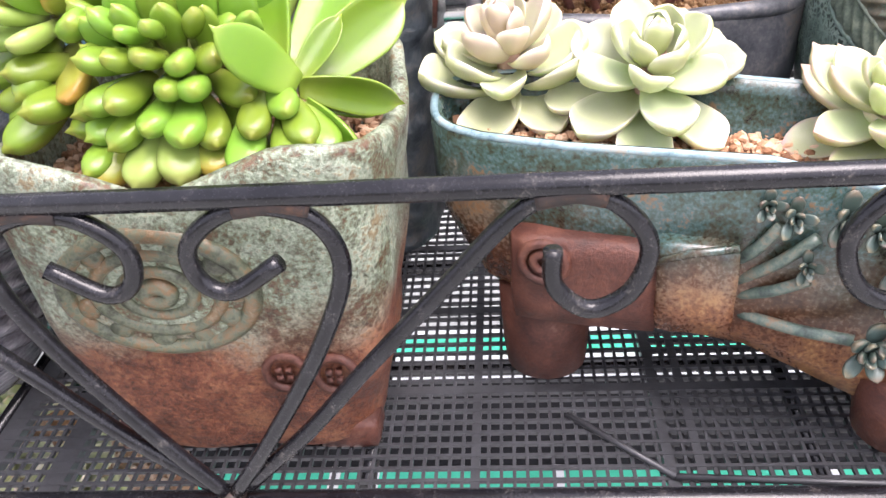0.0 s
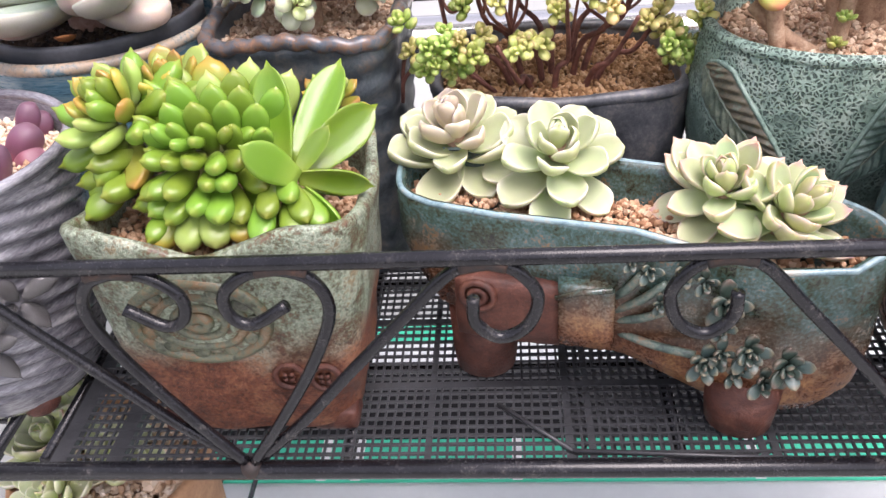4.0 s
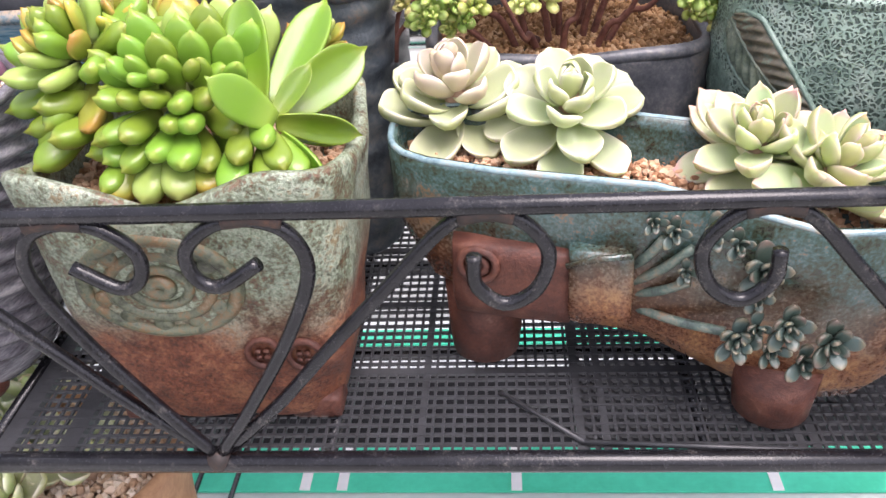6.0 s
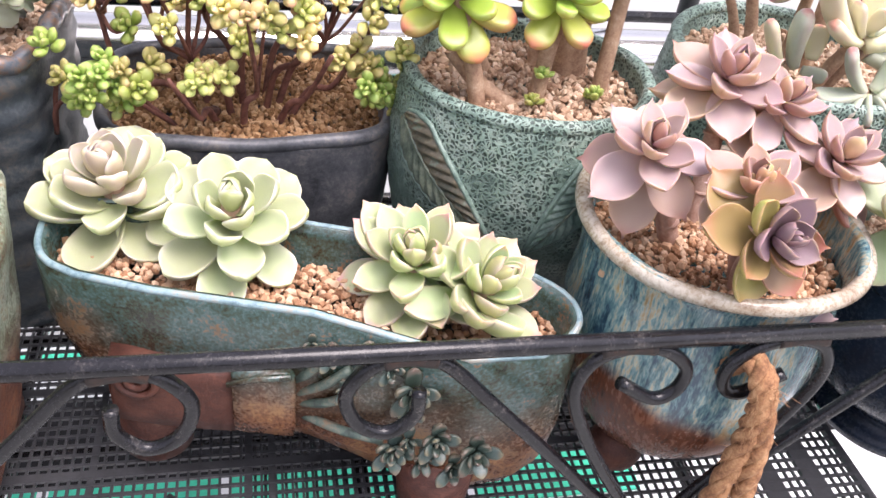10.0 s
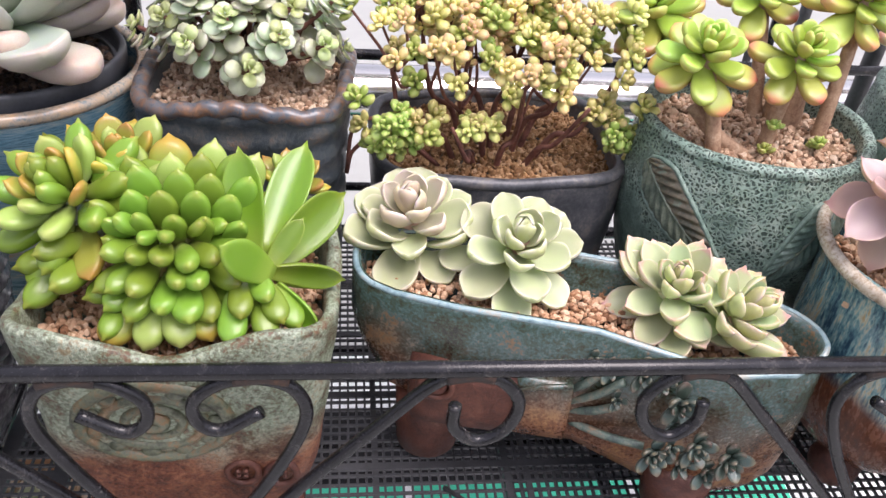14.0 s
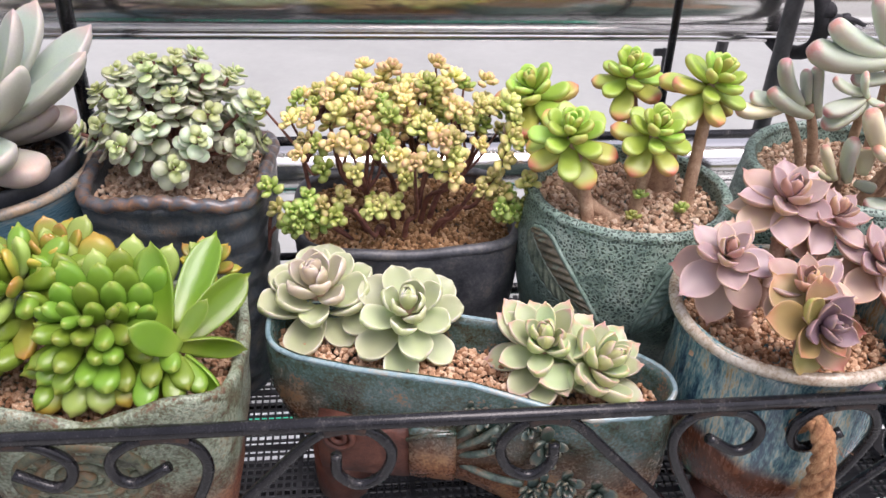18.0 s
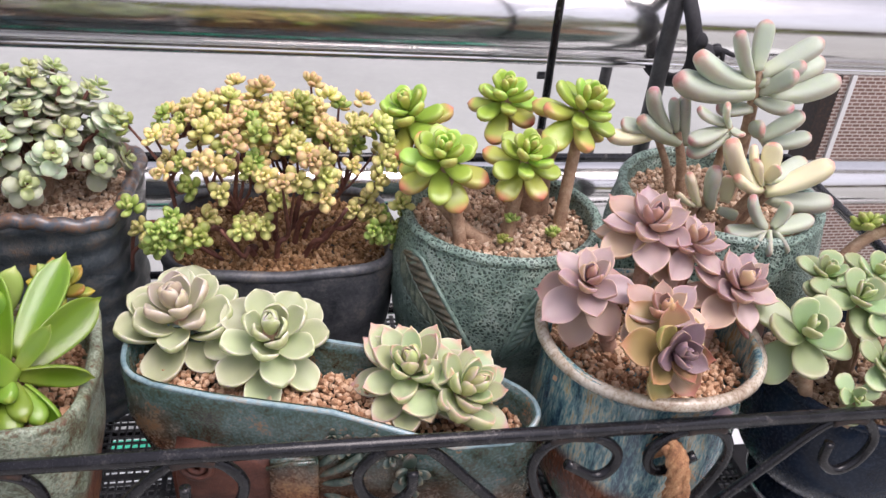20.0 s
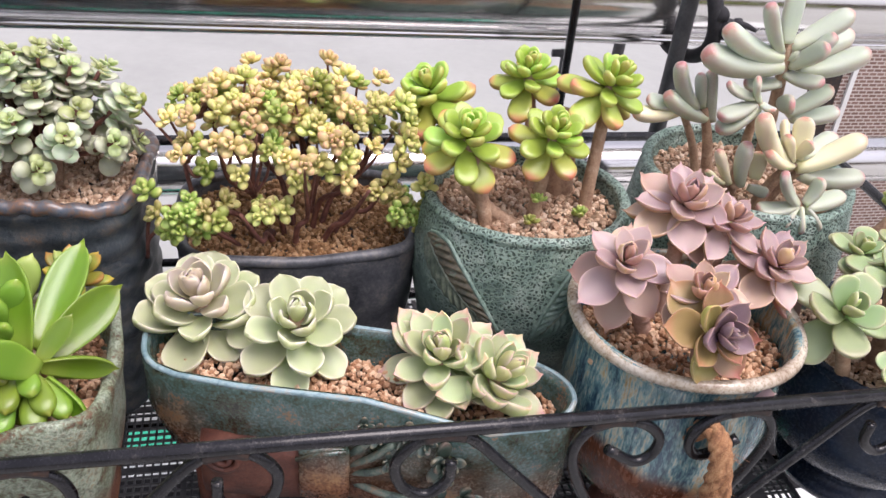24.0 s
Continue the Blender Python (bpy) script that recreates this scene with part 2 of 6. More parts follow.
def woven(name):
    m, nt, b, co = material(name, 0.55)
    mp = node(nt, "ShaderNodeMapping", {"Rotation": (radians(90), 0.0, 0.0)})
    nt.links.new(co, mp.inputs[0])
    br = node(nt, "ShaderNodeTexBrick", {"Color1": (0.2, 0.115, 0.09, 1), "Color2": (0.28, 0.17, 0.135, 1), "Mortar": (0.62, 0.55, 0.5, 1), "Scale": 52.0, "Mortar Size": 0.045, "Mortar Smooth": 0.3, "Brick Width": 0.55, "Row Height": 0.24})
    nt.links.new(mp.outputs[0], br.inputs["Vector"])
    nt.links.new(br.outputs["Color"], b.inputs["Base Color"])
    bump(nt, b, br.outputs["Fac"], 0.8, -0.003)
    return m


WICKER = woven("brown_wicker")
JUTE = mottled("jute", [(0.35, (0.19, 0.085, 0.04)), (0.52, (0.37, 0.19, 0.09)), (0.68, (0.52, 0.31, 0.16))], 160, 900, 0.9, 0, 0.8, 0.0015)
TERRA = mottled("brown_clay", [(0.3, (0.045, 0.015, 0.01)), (0.5, (0.085, 0.028, 0.018)), (0.66, (0.14, 0.052, 0.032)), (0.8, (0.22, 0.11, 0.075))], 90, 800, 0.5, relief=0.9, depth=0.0016)
BARK = mottled("stem_bark", [(0.3, (0.24, 0.14, 0.09)), (0.55, (0.42, 0.28, 0.18)), (0.75, (0.55, 0.42, 0.3))], 150, 900, 0.75, relief=0.7, depth=0.001)
TWIG = mottled("red_brown_twig", [(0.3, (0.08, 0.026, 0.02)), (0.7, (0.24, 0.1, 0.07))], 150, 900, 0.7)
PINKSTEM = mottled("pink_stem", [(0.3, (0.35, 0.19, 0.14)), (0.7, (0.55, 0.38, 0.3))], 150, 800, 0.6, relief=0.5)

GRAVEL = grain_mat("pumice_grains", [(0.0, (0.2, 0.11, 0.065)), (0.3, (0.42, 0.275, 0.18)), (0.65, (0.58, 0.43, 0.3)), (1.0, (0.74, 0.61, 0.48))])
GRAVEL_PALE = grain_mat("pale_grains", [(0.0, (0.4, 0.24, 0.14)), (0.35, (0.65, 0.48, 0.33)), (0.7, (0.76, 0.62, 0.48)), (1.0, (0.85, 0.76, 0.65))])
GRAVEL_GOLD = grain_mat("ochre_grains", [(0.0, (0.12, 0.055, 0.025)), (0.35, (0.3, 0.165, 0.075)), (0.7, (0.44, 0.27, 0.14)), (1.0, (0.6, 0.42, 0.26))])
GRAVEL_SOIL = grain_mat("dark_soil_grains", [(0.0, (0.02, 0.015, 0.012)), (0.5, (0.06, 0.04, 0.03)), (1.0, (0.16, 0.11, 0.08))])
GRAVEL_RED = grain_mat("red_lava_grains", [(0.0, (0.12, 0.05, 0.025)), (0.3, (0.37, 0.2, 0.11)), (0.6, (0.58, 0.37, 0.23)), (1.0, (0.76, 0.58, 0.42))])

GG = glaze_line("celadon_glaze", [(0.36, (0.07, 0.022, 0.012)), (0.5, (0.17, 0.055, 0.028)), (0.64, (0.28, 0.12, 0.06))],
                [(0.37, (0.13, 0.07, 0.035)), (0.43, (0.14, 0.145, 0.085)), (0.5, (0.23, 0.285, 0.2)), (0.57, (0.37, 0.42, 0.32)), (0.66, (0.25, 0.2, 0.11))], 0.053, 28, 0.022, 0.4, 0.3, relief=0.7, depth=0.0025, patch=2.4, flecks=0.75)
SHOE = glaze_line("teal_brown_glaze", [(0.36, (0.07, 0.028, 0.015)), (0.48, (0.15, 0.058, 0.028)), (0.57, (0.25, 0.115, 0.048)), (0.66, (0.36, 0.2, 0.09))],
                  [(0.34, (0.012, 0.015, 0.011)), (0.43, (0.035, 0.042, 0.024)), (0.49, (0.04, 0.07, 0.054)), (0.55, (0.045, 0.088, 0.08)), (0.61, (0.075, 0.13, 0.13)), (0.7, (0.15, 0.085, 0.035))], 0.047, 24, 0.035, 0.22, 0.6, lean=(0.1, 0), patch=1.7, flecks=0.25, blotch=0.0)
SHOE_RIM = mottled("pale_blue_rim", [(0.3, (0.13, 0.22, 0.25)), (0.52, (0.28, 0.4, 0.43)), (0.72, (0.4, 0.33, 0.24))], 70, 500, 0.3, coat=0.4)
BLUE = glaze_line("run_blue_glaze", [(0.35, (0.08, 0.027, 0.014)), (0.5, (0.17, 0.06, 0.03)), (0.66, (0.28, 0.11, 0.055))],
                  [(0.36, (0.03, 0.07, 0.11)), (0.44, (0.1, 0.21, 0.24)), (0.5, (0.2, 0.33, 0.33)), (0.56, (0.42, 0.44, 0.35)), (0.64, (0.4, 0.29, 0.15))], 0.046, 18, 0.01, 0.2, 0.7, runs=True, lean=(0.4, 0), patch=3.6, flecks=0.4)
BLUE_RIM = mottled("cream_tan_rim", [(0.3, (0.24, 0.16, 0.1)), (0.48, (0.42, 0.35, 0.26)), (0.62, (0.58, 0.53, 0.44)), (0.76, (0.66, 0.63, 0.55))], 60, 600, 0.28, coat=0.4)
NAVY = mottled("navy_glaze", [(0.3, (0.004, 0.008, 0.018)), (0.7, (0.014, 0.026, 0.05))], 40, 500, 0.26, spec=0.3)
BIGPOT = mottled("blue_banded_glaze", [(0.3, (0.05, 0.11, 0.15)), (0.48, (0.11, 0.23, 0.3)), (0.6, (0.24, 0.32, 0.33)), (0.72, (0.36, 0.22, 0.11))], 26, 400, 0.28, coat=0.5, stretch=(0.35, 0.35, 3.5))
BIGRIM = mottled("blue_tan_rim", [(0.3, (0.14, 0.22, 0.25)), (0.45, (0.36, 0.3, 0.23)), (0.6, (0.45, 0.3, 0.17)), (0.75, (0.5, 0.42, 0.34))], 40, 500, 0.28, coat=0.4)
BROWN = mottled("dark_slab_glaze", [(0.3, (0.025, 0.032, 0.04)), (0.5, (0.06, 0.075, 0.085)), (0.65, (0.11, 0.11, 0.105)), (0.78, (0.18, 0.11, 0.07))], 70, 500, 0.38, relief=0.8, depth=0.0018)
BROWN_RIM = mottled("brown_blue_rim", [(0.3, (0.045, 0.065, 0.09)), (0.45, (0.09, 0.095, 0.105)), (0.58, (0.15, 0.09, 0.06)), (0.74, (0.27, 0.14, 0.075))], 170, 500, 0.3, coat=0.3)
DK = mottled("charcoal_glaze", [(0.3, (0.035, 0.038, 0.045)), (0.52, (0.085, 0.09, 0.1)), (0.66, (0.16, 0.15, 0.145)), (0.8, (0.2, 0.12, 0.08))], 60, 500, 0.38, relief=0.5)
GREENPOT = pitted("pitted_green_glaze", [(0.3, (0.12, 0.19, 0.16)), (0.5, (0.24, 0.35, 0.29)), (0.68, (0.42, 0.52, 0.45))], (0.04, 0.068, 0.058))
GRAYPOT = mottled("grey_lilac_glaze", [(0.3, (0.06, 0.056, 0.068)), (0.48, (0.17, 0.168, 0.19)), (0.62, (0.3, 0.298, 0.32)), (0.76, (0.5, 0.49, 0.5))], 40, 500, 0.2, coat=0.7, stretch=(0.5, 0.5, 3))
RELIEF = mottled("dark_relief_glaze", [(0.3, (0.018, 0.016, 0.018)), (0.46, (0.06, 0.055, 0.058)), (0.54, (0.2, 0.19, 0.195)), (0.64, (0.55, 0.54, 0.55))], 170, 900, 0.14, 0.1, 0.9, 0.0016, spec=0.9, coat=1.0)
SHOE_FLOWER = mottled("sage_relief_glaze", [(0.3, (0.04, 0.055, 0.048)), (0.46, (0.1, 0.15, 0.125)), (0.56, (0.19, 0.21, 0.165)), (0.66, (0.26, 0.17, 0.1)), (0.8, (0.4, 0.35, 0.27))], 110, 700, 0.42, coat=0.15)
MEDAL = mottled("brown_green_relief_glaze", [(0.3, (0.035, 0.035, 0.02)), (0.46, (0.12, 0.14, 0.09)), (0.6, (0.2, 0.12, 0.055)), (0.78, (0.3, 0.28, 0.2))], 90, 600, 0.35, relief=0.7, depth=0.0018, coat=0.2)
FERN = mottled("fern_print", [(0.3, (0.06, 0.085, 0.065)), (0.5, (0.13, 0.165, 0.125)), (0.7, (0.24, 0.27, 0.2))], 120, 600, 0.4)
FERN_BROWN = mottled("brown_fern_print", [(0.32, (0.05, 0.065, 0.05)), (0.44, (0.09, 0.085, 0.06)), (0.54, (0.13, 0.11, 0.075)), (0.64, (0.15, 0.19, 0.15))], 70, 500, 0.4)
SAGE = mottled("smooth_green_glaze", [(0.3, (0.07, 0.115, 0.1)), (0.5, (0.16, 0.24, 0.2)), (0.68, (0.27, 0.35, 0.3))], 60, 500, 0.35, relief=0.5)
NURSERY = mottled("black_nursery_pot", [(0.3, (0.03, 0.034, 0.04)), (0.7, (0.065, 0.07, 0.08))], 50, 500, 0.42)
DRY = mottled("dry_leaf", [(0.3, (0.3, 0.1, 0.03)), (0.7, (0.55, 0.25, 0.1))], 100, 500, 0.6)

L_GREEN = leaf_mat("bright_green_leaf", (0.28, 0.36, 0.08), (0.168, 0.28, 0.03), (0.24, 0.3, 0.04), None, 0.0, 0.13, 0.04, 0.94, bright=0.4, deep=0.15)
L_FAN = leaf_mat("broad_green_leaf", (0.21, 0.3, 0.04), (0.125, 0.235, 0.016), (0.18, 0.26, 0.025), (0.22, 0.32, 0.045), 0.0, 0.14, 0.02, 0.9, bright=0.35, deep=0.3)
L_LIME = leaf_mat("lime_leaf", (0.38, 0.46, 0.17), (0.3, 0.41, 0.095), (0.37, 0.43, 0.12), None, 0.0, 0.18, 0.02, 0.9, bright=0.35, deep=0.15)
L_ORANGE = leaf_mat("orange_flushed_leaf", (0.3, 0.36, 0.09), (0.28, 0.31, 0.05), (0.38, 0.24, 0.04), (0.4, 0.26, 0.04), 0.0, 0.18, 0.06, 0.8, bright=0.35, deep=0.25)
L_PALE = leaf_mat("pale_powdery_leaf", (0.34, 0.42, 0.13), (0.44, 0.49, 0.28), (0.5, 0.52, 0.33), (0.8, 0.76, 0.6), 0.12, 0.34, 0.03, 0.85, bright=0.35, deep=0.35, under=(0.42, 0.46, 0.2))
L_PALE_PINK = leaf_mat("pale_pink_green_leaf", (0.4, 0.4, 0.22), (0.47, 0.46, 0.33), (0.52, 0.45, 0.37), (0.78, 0.68, 0.58), 0.1, 0.38, 0.02, 0.7, deep=0.35, under=(0.52, 0.42, 0.29))
L_JADEROSE = leaf_mat("mint_pink_tipped_leaf", (0.36, 0.48, 0.12), (0.43, 0.51, 0.27), (0.64, 0.38, 0.29), (0.74, 0.58, 0.46), 0.16, 0.32, 0.07, 0.88, bright=0.4, deep=0.35, under=(0.44, 0.47, 0.17))
L_PURPLE = leaf_mat("mauve_leaf", (0.47, 0.3, 0.26), (0.4, 0.285, 0.285), (0.45, 0.27, 0.27), (0.64, 0.4, 0.37), 0.08, 0.34, 0.05, 0.88, bright=0.4, deep=0.3, under=(0.56, 0.33, 0.21))
L_MAUVE_TAN = leaf_mat("tan_rose_leaf", (0.5, 0.29, 0.17), (0.44, 0.3, 0.24), (0.44, 0.25, 0.2), (0.66, 0.4, 0.32), 0.05, 0.36, 0.05, 0.85, bright=0.4, deep=0.3, under=(0.56, 0.31, 0.17))
L_MAUVE_DARK = leaf_mat("dusky_mauve_leaf", (0.22, 0.13, 0.15), (0.2, 0.12, 0.14), (0.24, 0.14, 0.15), (0.4, 0.22, 0.2), 0.1, 0.4, 0.04, 0.85)
L_MAUVE_GOLD = leaf_mat("gold_olive_leaf", (0.3, 0.22, 0.08), (0.3, 0.215, 0.08), (0.4, 0.2, 0.09), (0.46, 0.25, 0.15), 0.04, 0.34, 0.1, 0.75, bright=0.4, under=(0.36, 0.3, 0.09))
L_BIG = leaf_mat("silver_green_leaf", (0.32, 0.46, 0.27), (0.38, 0.475, 0.385), (0.5, 0.38, 0.33), (0.52, 0.46, 0.41), 0.16, 0.4, 0.03, 0.88, under=(0.37, 0.37, 0.31))
L_SED = leaf_mat("apple_green_leaf", (0.4, 0.54, 0.1), (0.33, 0.5, 0.075), (0.4, 0.54, 0.11), (0.52, 0.62, 0.18), 0.0, 0.2, 0.04, 0.86, bright=0.4, deep=0.35, under=(0.46, 0.46, 0.1))
L_SED_RED = leaf_mat("apple_green_red_tip_leaf", (0.4, 0.5, 0.1), (0.42, 0.5, 0.1), (0.66, 0.27, 0.15), (0.62, 0.46, 0.16), 0.0, 0.22, 0.05, 0.8, bright=0.35, deep=0.35, under=(0.6, 0.36, 0.16))
L_COT = leaf_mat("grey_green_red_edged_leaf", (0.5, 0.54, 0.38), (0.4, 0.47, 0.35), (0.5, 0.17, 0.15), (0.46, 0.34, 0.27), 0.3, 0.42, 0.03, 0.92, bright=0.35)
L_COT_CREAM = leaf_mat("cream_red_edged_leaf", (0.66, 0.62, 0.38), (0.7, 0.65, 0.43), (0.62, 0.26, 0.2), (0.66, 0.54, 0.38), 0.1, 0.4, 0.02, 0.92)
L_MINT = leaf_mat("mint_green_leaf", (0.3, 0.42, 0.14), (0.31, 0.42, 0.2), (0.38, 0.4, 0.2), (0.54, 0.5, 0.33), 0.1, 0.3, 0.06, 0.8, bright=0.5, deep=0.35, under=(0.36, 0.4, 0.15))
L_STONE = leaf_mat("purple_split_leaf", (0.5, 0.035, 0.1), (0.21, 0.055, 0.105), (0.18, 0.07, 0.11), None, 0.1, 0.48, 0.06, 0.7, spots=0.45, bright=0.8, deep=0.12)
L_BIG_TAN = leaf_mat("silver_tan_leaf", (0.38, 0.42, 0.3), (0.44, 0.41, 0.35), (0.5, 0.35, 0.29), (0.46, 0.38, 0.34), 0.25, 0.45, 0.03, 0.75)
L_TREE = leaf_mat("yellow_green_leaf", (0.46, 0.5, 0.12), (0.58, 0.58, 0.19), (0.64, 0.56, 0.22), None, 0.0, 0.42, 0.06, 0.75, bright=0.5, deep=0.15)
L_TREE_PINK = leaf_mat("cream_pink_leaf", (0.58, 0.54, 0.17), (0.72, 0.62, 0.26), (0.72, 0.49, 0.24), None, 0.0, 0.42, 0.05, 0.7, bright=0.5, deep=0.15)
L_TREE_GREEN = leaf_mat("olive_green_leaf", (0.3, 0.4, 0.1), (0.33, 0.42, 0.1), (0.4, 0.4, 0.13), None, 0.0, 0.4, 0.05, 0.8, bright=0.4)
L_CRAS = leaf_mat("grey_green_disc_leaf", (0.46, 0.56, 0.28), (0.48, 0.55, 0.36), (0.5, 0.46, 0.36), (0.58, 0.45, 0.4), 0.18, 0.42, 0.1, 0.85, bright=0.6, deep=0.15)
L_CRAS_NEW = leaf_mat("fresh_green_disc_leaf", (0.46, 0.56, 0.17), (0.42, 0.5, 0.22), (0.44, 0.46, 0.26), (0.52, 0.44, 0.3), 0.06, 0.38, 0.04, 0.85, deep=0.15)


def film_mat(name):
    """Thin clear wrapping film: see-through, with a faint wrinkled sheen."""
    m = bpy.data.materials.new(name)
    m.use_nodes = True
    nt = m.node_tree
    nt.nodes.remove(nt.nodes["Principled BSDF"])
    co = nt.nodes.new("ShaderNodeTexCoord").outputs["Object"]
    mp = node(nt, "ShaderNodeMapping", {"Scale": (0.35, 1.0, 1.0)})
    nt.links.new(co, mp.inputs[0])
    gl = node(nt, "ShaderNodeBsdfGlossy", {"Roughness": 0.12, "Color": (0.9, 0.92, 0.95, 1)})
    bump(nt, gl, noise_tex(nt, mp.outputs[0], 35, 3, 0.6, 1.5), 0.4, 0.012)
    tr = nt.nodes.new("ShaderNodeBsdfTransparent")
    mx = node(nt, "ShaderNodeMixShader", {0: 0.06})
    nt.links.new(tr.outputs[0], mx.inputs[1])
    nt.links.new(gl.outputs[0], mx.inputs[2])
    nt.links.new(mx.outputs[0], nt.nodes["Material Output"].inputs[0])
    return m


FILM = film_mat("clear_film")


# ---- building helpers ----
def mesh_of(name, bm, mat, smooth=True):
    me = bpy.data.meshes.new(name)
    bmesh.ops.recalc_face_normals(bm, faces=bm.faces)
    bm.to_mesh(me)
    bm.free()
    if smooth:
        me.polygons.foreach_set("use_smooth", [True] * len(me.polygons))
    me.materials.append(mat)
    return me


def place(name, me, parent=None, m=None, label=""):
    ob = new(name, me)
    if parent:
        ob.parent = parent
    if m is not None:
        ob.matrix_basis = m
    return tagged(ob, label) if label else ob


def part(name, bm, mat, parent, label="", m=None, smooth=True):
    return place(name, mesh_of(name, bm, mat, smooth), parent, m, label)


def thing(name, label, category, at=(0, 0, 0), group="", rz=0.0, kind=""):
    ob = new(name)
    ob.empty_display_size = 0.01
    ob.matrix_basis = pose(*at, 0, 0, rz)
    return tagged(ob, label, category, group, kind)


def box(bm, lo, hi):
    v = [bm.verts.new((x, y, z)) for x in (lo[0], hi[0]) for y in (lo[1], hi[1]) for z in (lo[2], hi[2])]
    for f in ((0, 1, 3, 2), (4, 6, 7, 5), (0, 4, 5, 1), (2, 3, 7, 6), (0, 2, 6, 4), (1, 5, 7, 3)):
        bm.faces.new([v[i] for i in f])
    return bm


def soft_box(lo, hi, r, rough=0.0):
    """A block with worn, rounded edges."""
    bm = box(bmesh.new(), lo, hi)
    bmesh.ops.subdivide_edges(bm, edges=bm.edges[:], cuts=4, use_grid_fill=True)
    mid, half = (Vector(lo) + Vector(hi)) / 2, (Vector(hi) - Vector(lo)) / 2
    for v in bm.verts:
        d = v.co - mid
        core = Vector([max(-h + r, min(h - r, q)) for q, h in zip(d, half)])
        off = d - core
        if off.length > 1e-7:
            off = off.normalized() * r
        v.co = mid + core + off + Vector((0, 0, 1)) * 0 + off * (rough * noise.noise(v.co * 160) / max(r, 1e-6))
    return bm


def smooth_path(pts, steps=6):
    """A Catmull-Rom line through the points."""
    p = [Vector(q) for q in pts]
    p = [p[0] * 2 - p[1]] + p + [p[-1] * 2 - p[-2]]
    out = []
    for i in range(1, len(p) - 2):
        for k in range(steps):
            t = k / steps
            a, b, c, d = p[i - 1], p[i], p[i + 1], p[i + 2]
            out.append(0.5 * (2 * b + (c - a) * t + (2 * a - 5 * b + 4 * c - d) * t * t + (3 * b - a - 3 * c + d) * t ** 3))
    return out + [p[-2]]


def tube(bm, pts, r, sides=8, taper=None, closed=False):
    """A round bar along the points; r may thin out to taper."""
    pts = [Vector(p) for p in pts]
    n = len(pts)
    rings = []
    nrm = None
    for i, p in enumerate(pts):
        a, b = (pts[i - 1], pts[(i + 1) % n]) if closed else (pts[max(i - 1, 0)], pts[min(i + 1, n - 1)])
        tan = (b - a).normalized()
        if nrm is None:
            nrm = tan.orthogonal().normalized()
        nrm = (nrm - tan * nrm.dot(tan)).normalized()
        bi = tan.cross(nrm)
        rr = r if taper is None else r + (taper - r) * i / (n - 1)
        rings.append([bm.verts.new(p + rr * (math.cos(2 * math.pi * k / sides) * nrm + math.sin(2 * math.pi * k / sides) * bi)) for k in range(sides)])
    for i in range(n if closed else n - 1):
        a, b = rings[i], rings[(i + 1) % n]
        for k in range(sides):
            bm.faces.new((a[k], a[(k + 1) % sides], b[(k + 1) % sides], b[k]))
    if not closed:
        bm.faces.new(rings[0][::-1])
        bm.faces.new(rings[-1])
    return bm


def rod(name, pts, r, mat, parent, label="", sides=10, taper=None):
    return part(name, tube(bmesh.new(), pts, r, sides, taper), mat, parent, label)


def superell(th, a, b, p):
    c, s = math.cos(th), math.sin(th)
    k = (abs(c / a) ** p + abs(s / b) ** p) ** (-1 / p)
    return k * c, k * s


def shell(outline, levels, wall, inner_z, nth=72, rough_amp=0.0, rough_scale=60, lift=None, grooves=None, floor_z=None):
    """A hollow pot. outline(th) gives the rim's x, y; levels are (z, scale) from foot to rim; lift(th) raises the rim."""
    bm = bmesh.new()
    top = levels[-1][0]
    rings = []

    def ring(z, sc, inset=0.0, wob=1.0):
        out = []
        for k in range(nth):
            th = 2 * math.pi * k / nth
            x, y = outline(th)
            d = math.hypot(x, y)
            f = sc - inset / d
            zz = z + (lift(th) * max(0.0, z / top) ** 3 if lift else 0)
            g = grooves(th, zz) if grooves and not inset else 0
            w = wob * rough_amp * noise.noise(Vector((x * f, y * f, zz)) * rough_scale) if rough_amp else 0
            f += (g + w) / d
            out.append(bm.verts.new((x * f, y * f, zz)))
        rings.append(out)

    for z, sc in levels:
        ring(z, sc)
    zt, st = levels[-1]
    ring(zt + wall * 0.35, st, wall * 0.25)
    ring(zt + wall * 0.35, st, wall * 0.75)
    ring(zt, st, wall)
    ring((zt + inner_z) / 2, st, wall * 1.15, 0.4)
    ring(inner_z, st * 0.98, wall * 1.3, 0)
    for a, b in zip(rings, rings[1:]):
        for k in range(nth):
            bm.faces.new((a[k], a[(k + 1) % nth], b[(k + 1) % nth], b[k]))
    bm.faces.new(rings[0][::-1])
    bm.faces.new(rings[-1])
    return bm


def fine_levels(levels, n=26):
    """Evenly spaced levels along a smooth profile through the given ones."""
    pts = smooth_path([(z, s, 0) for z, s in levels], max(2, n // max(1, len(levels) - 1)))
    return [(p.x, p.y) for p in pts]


ICO = None


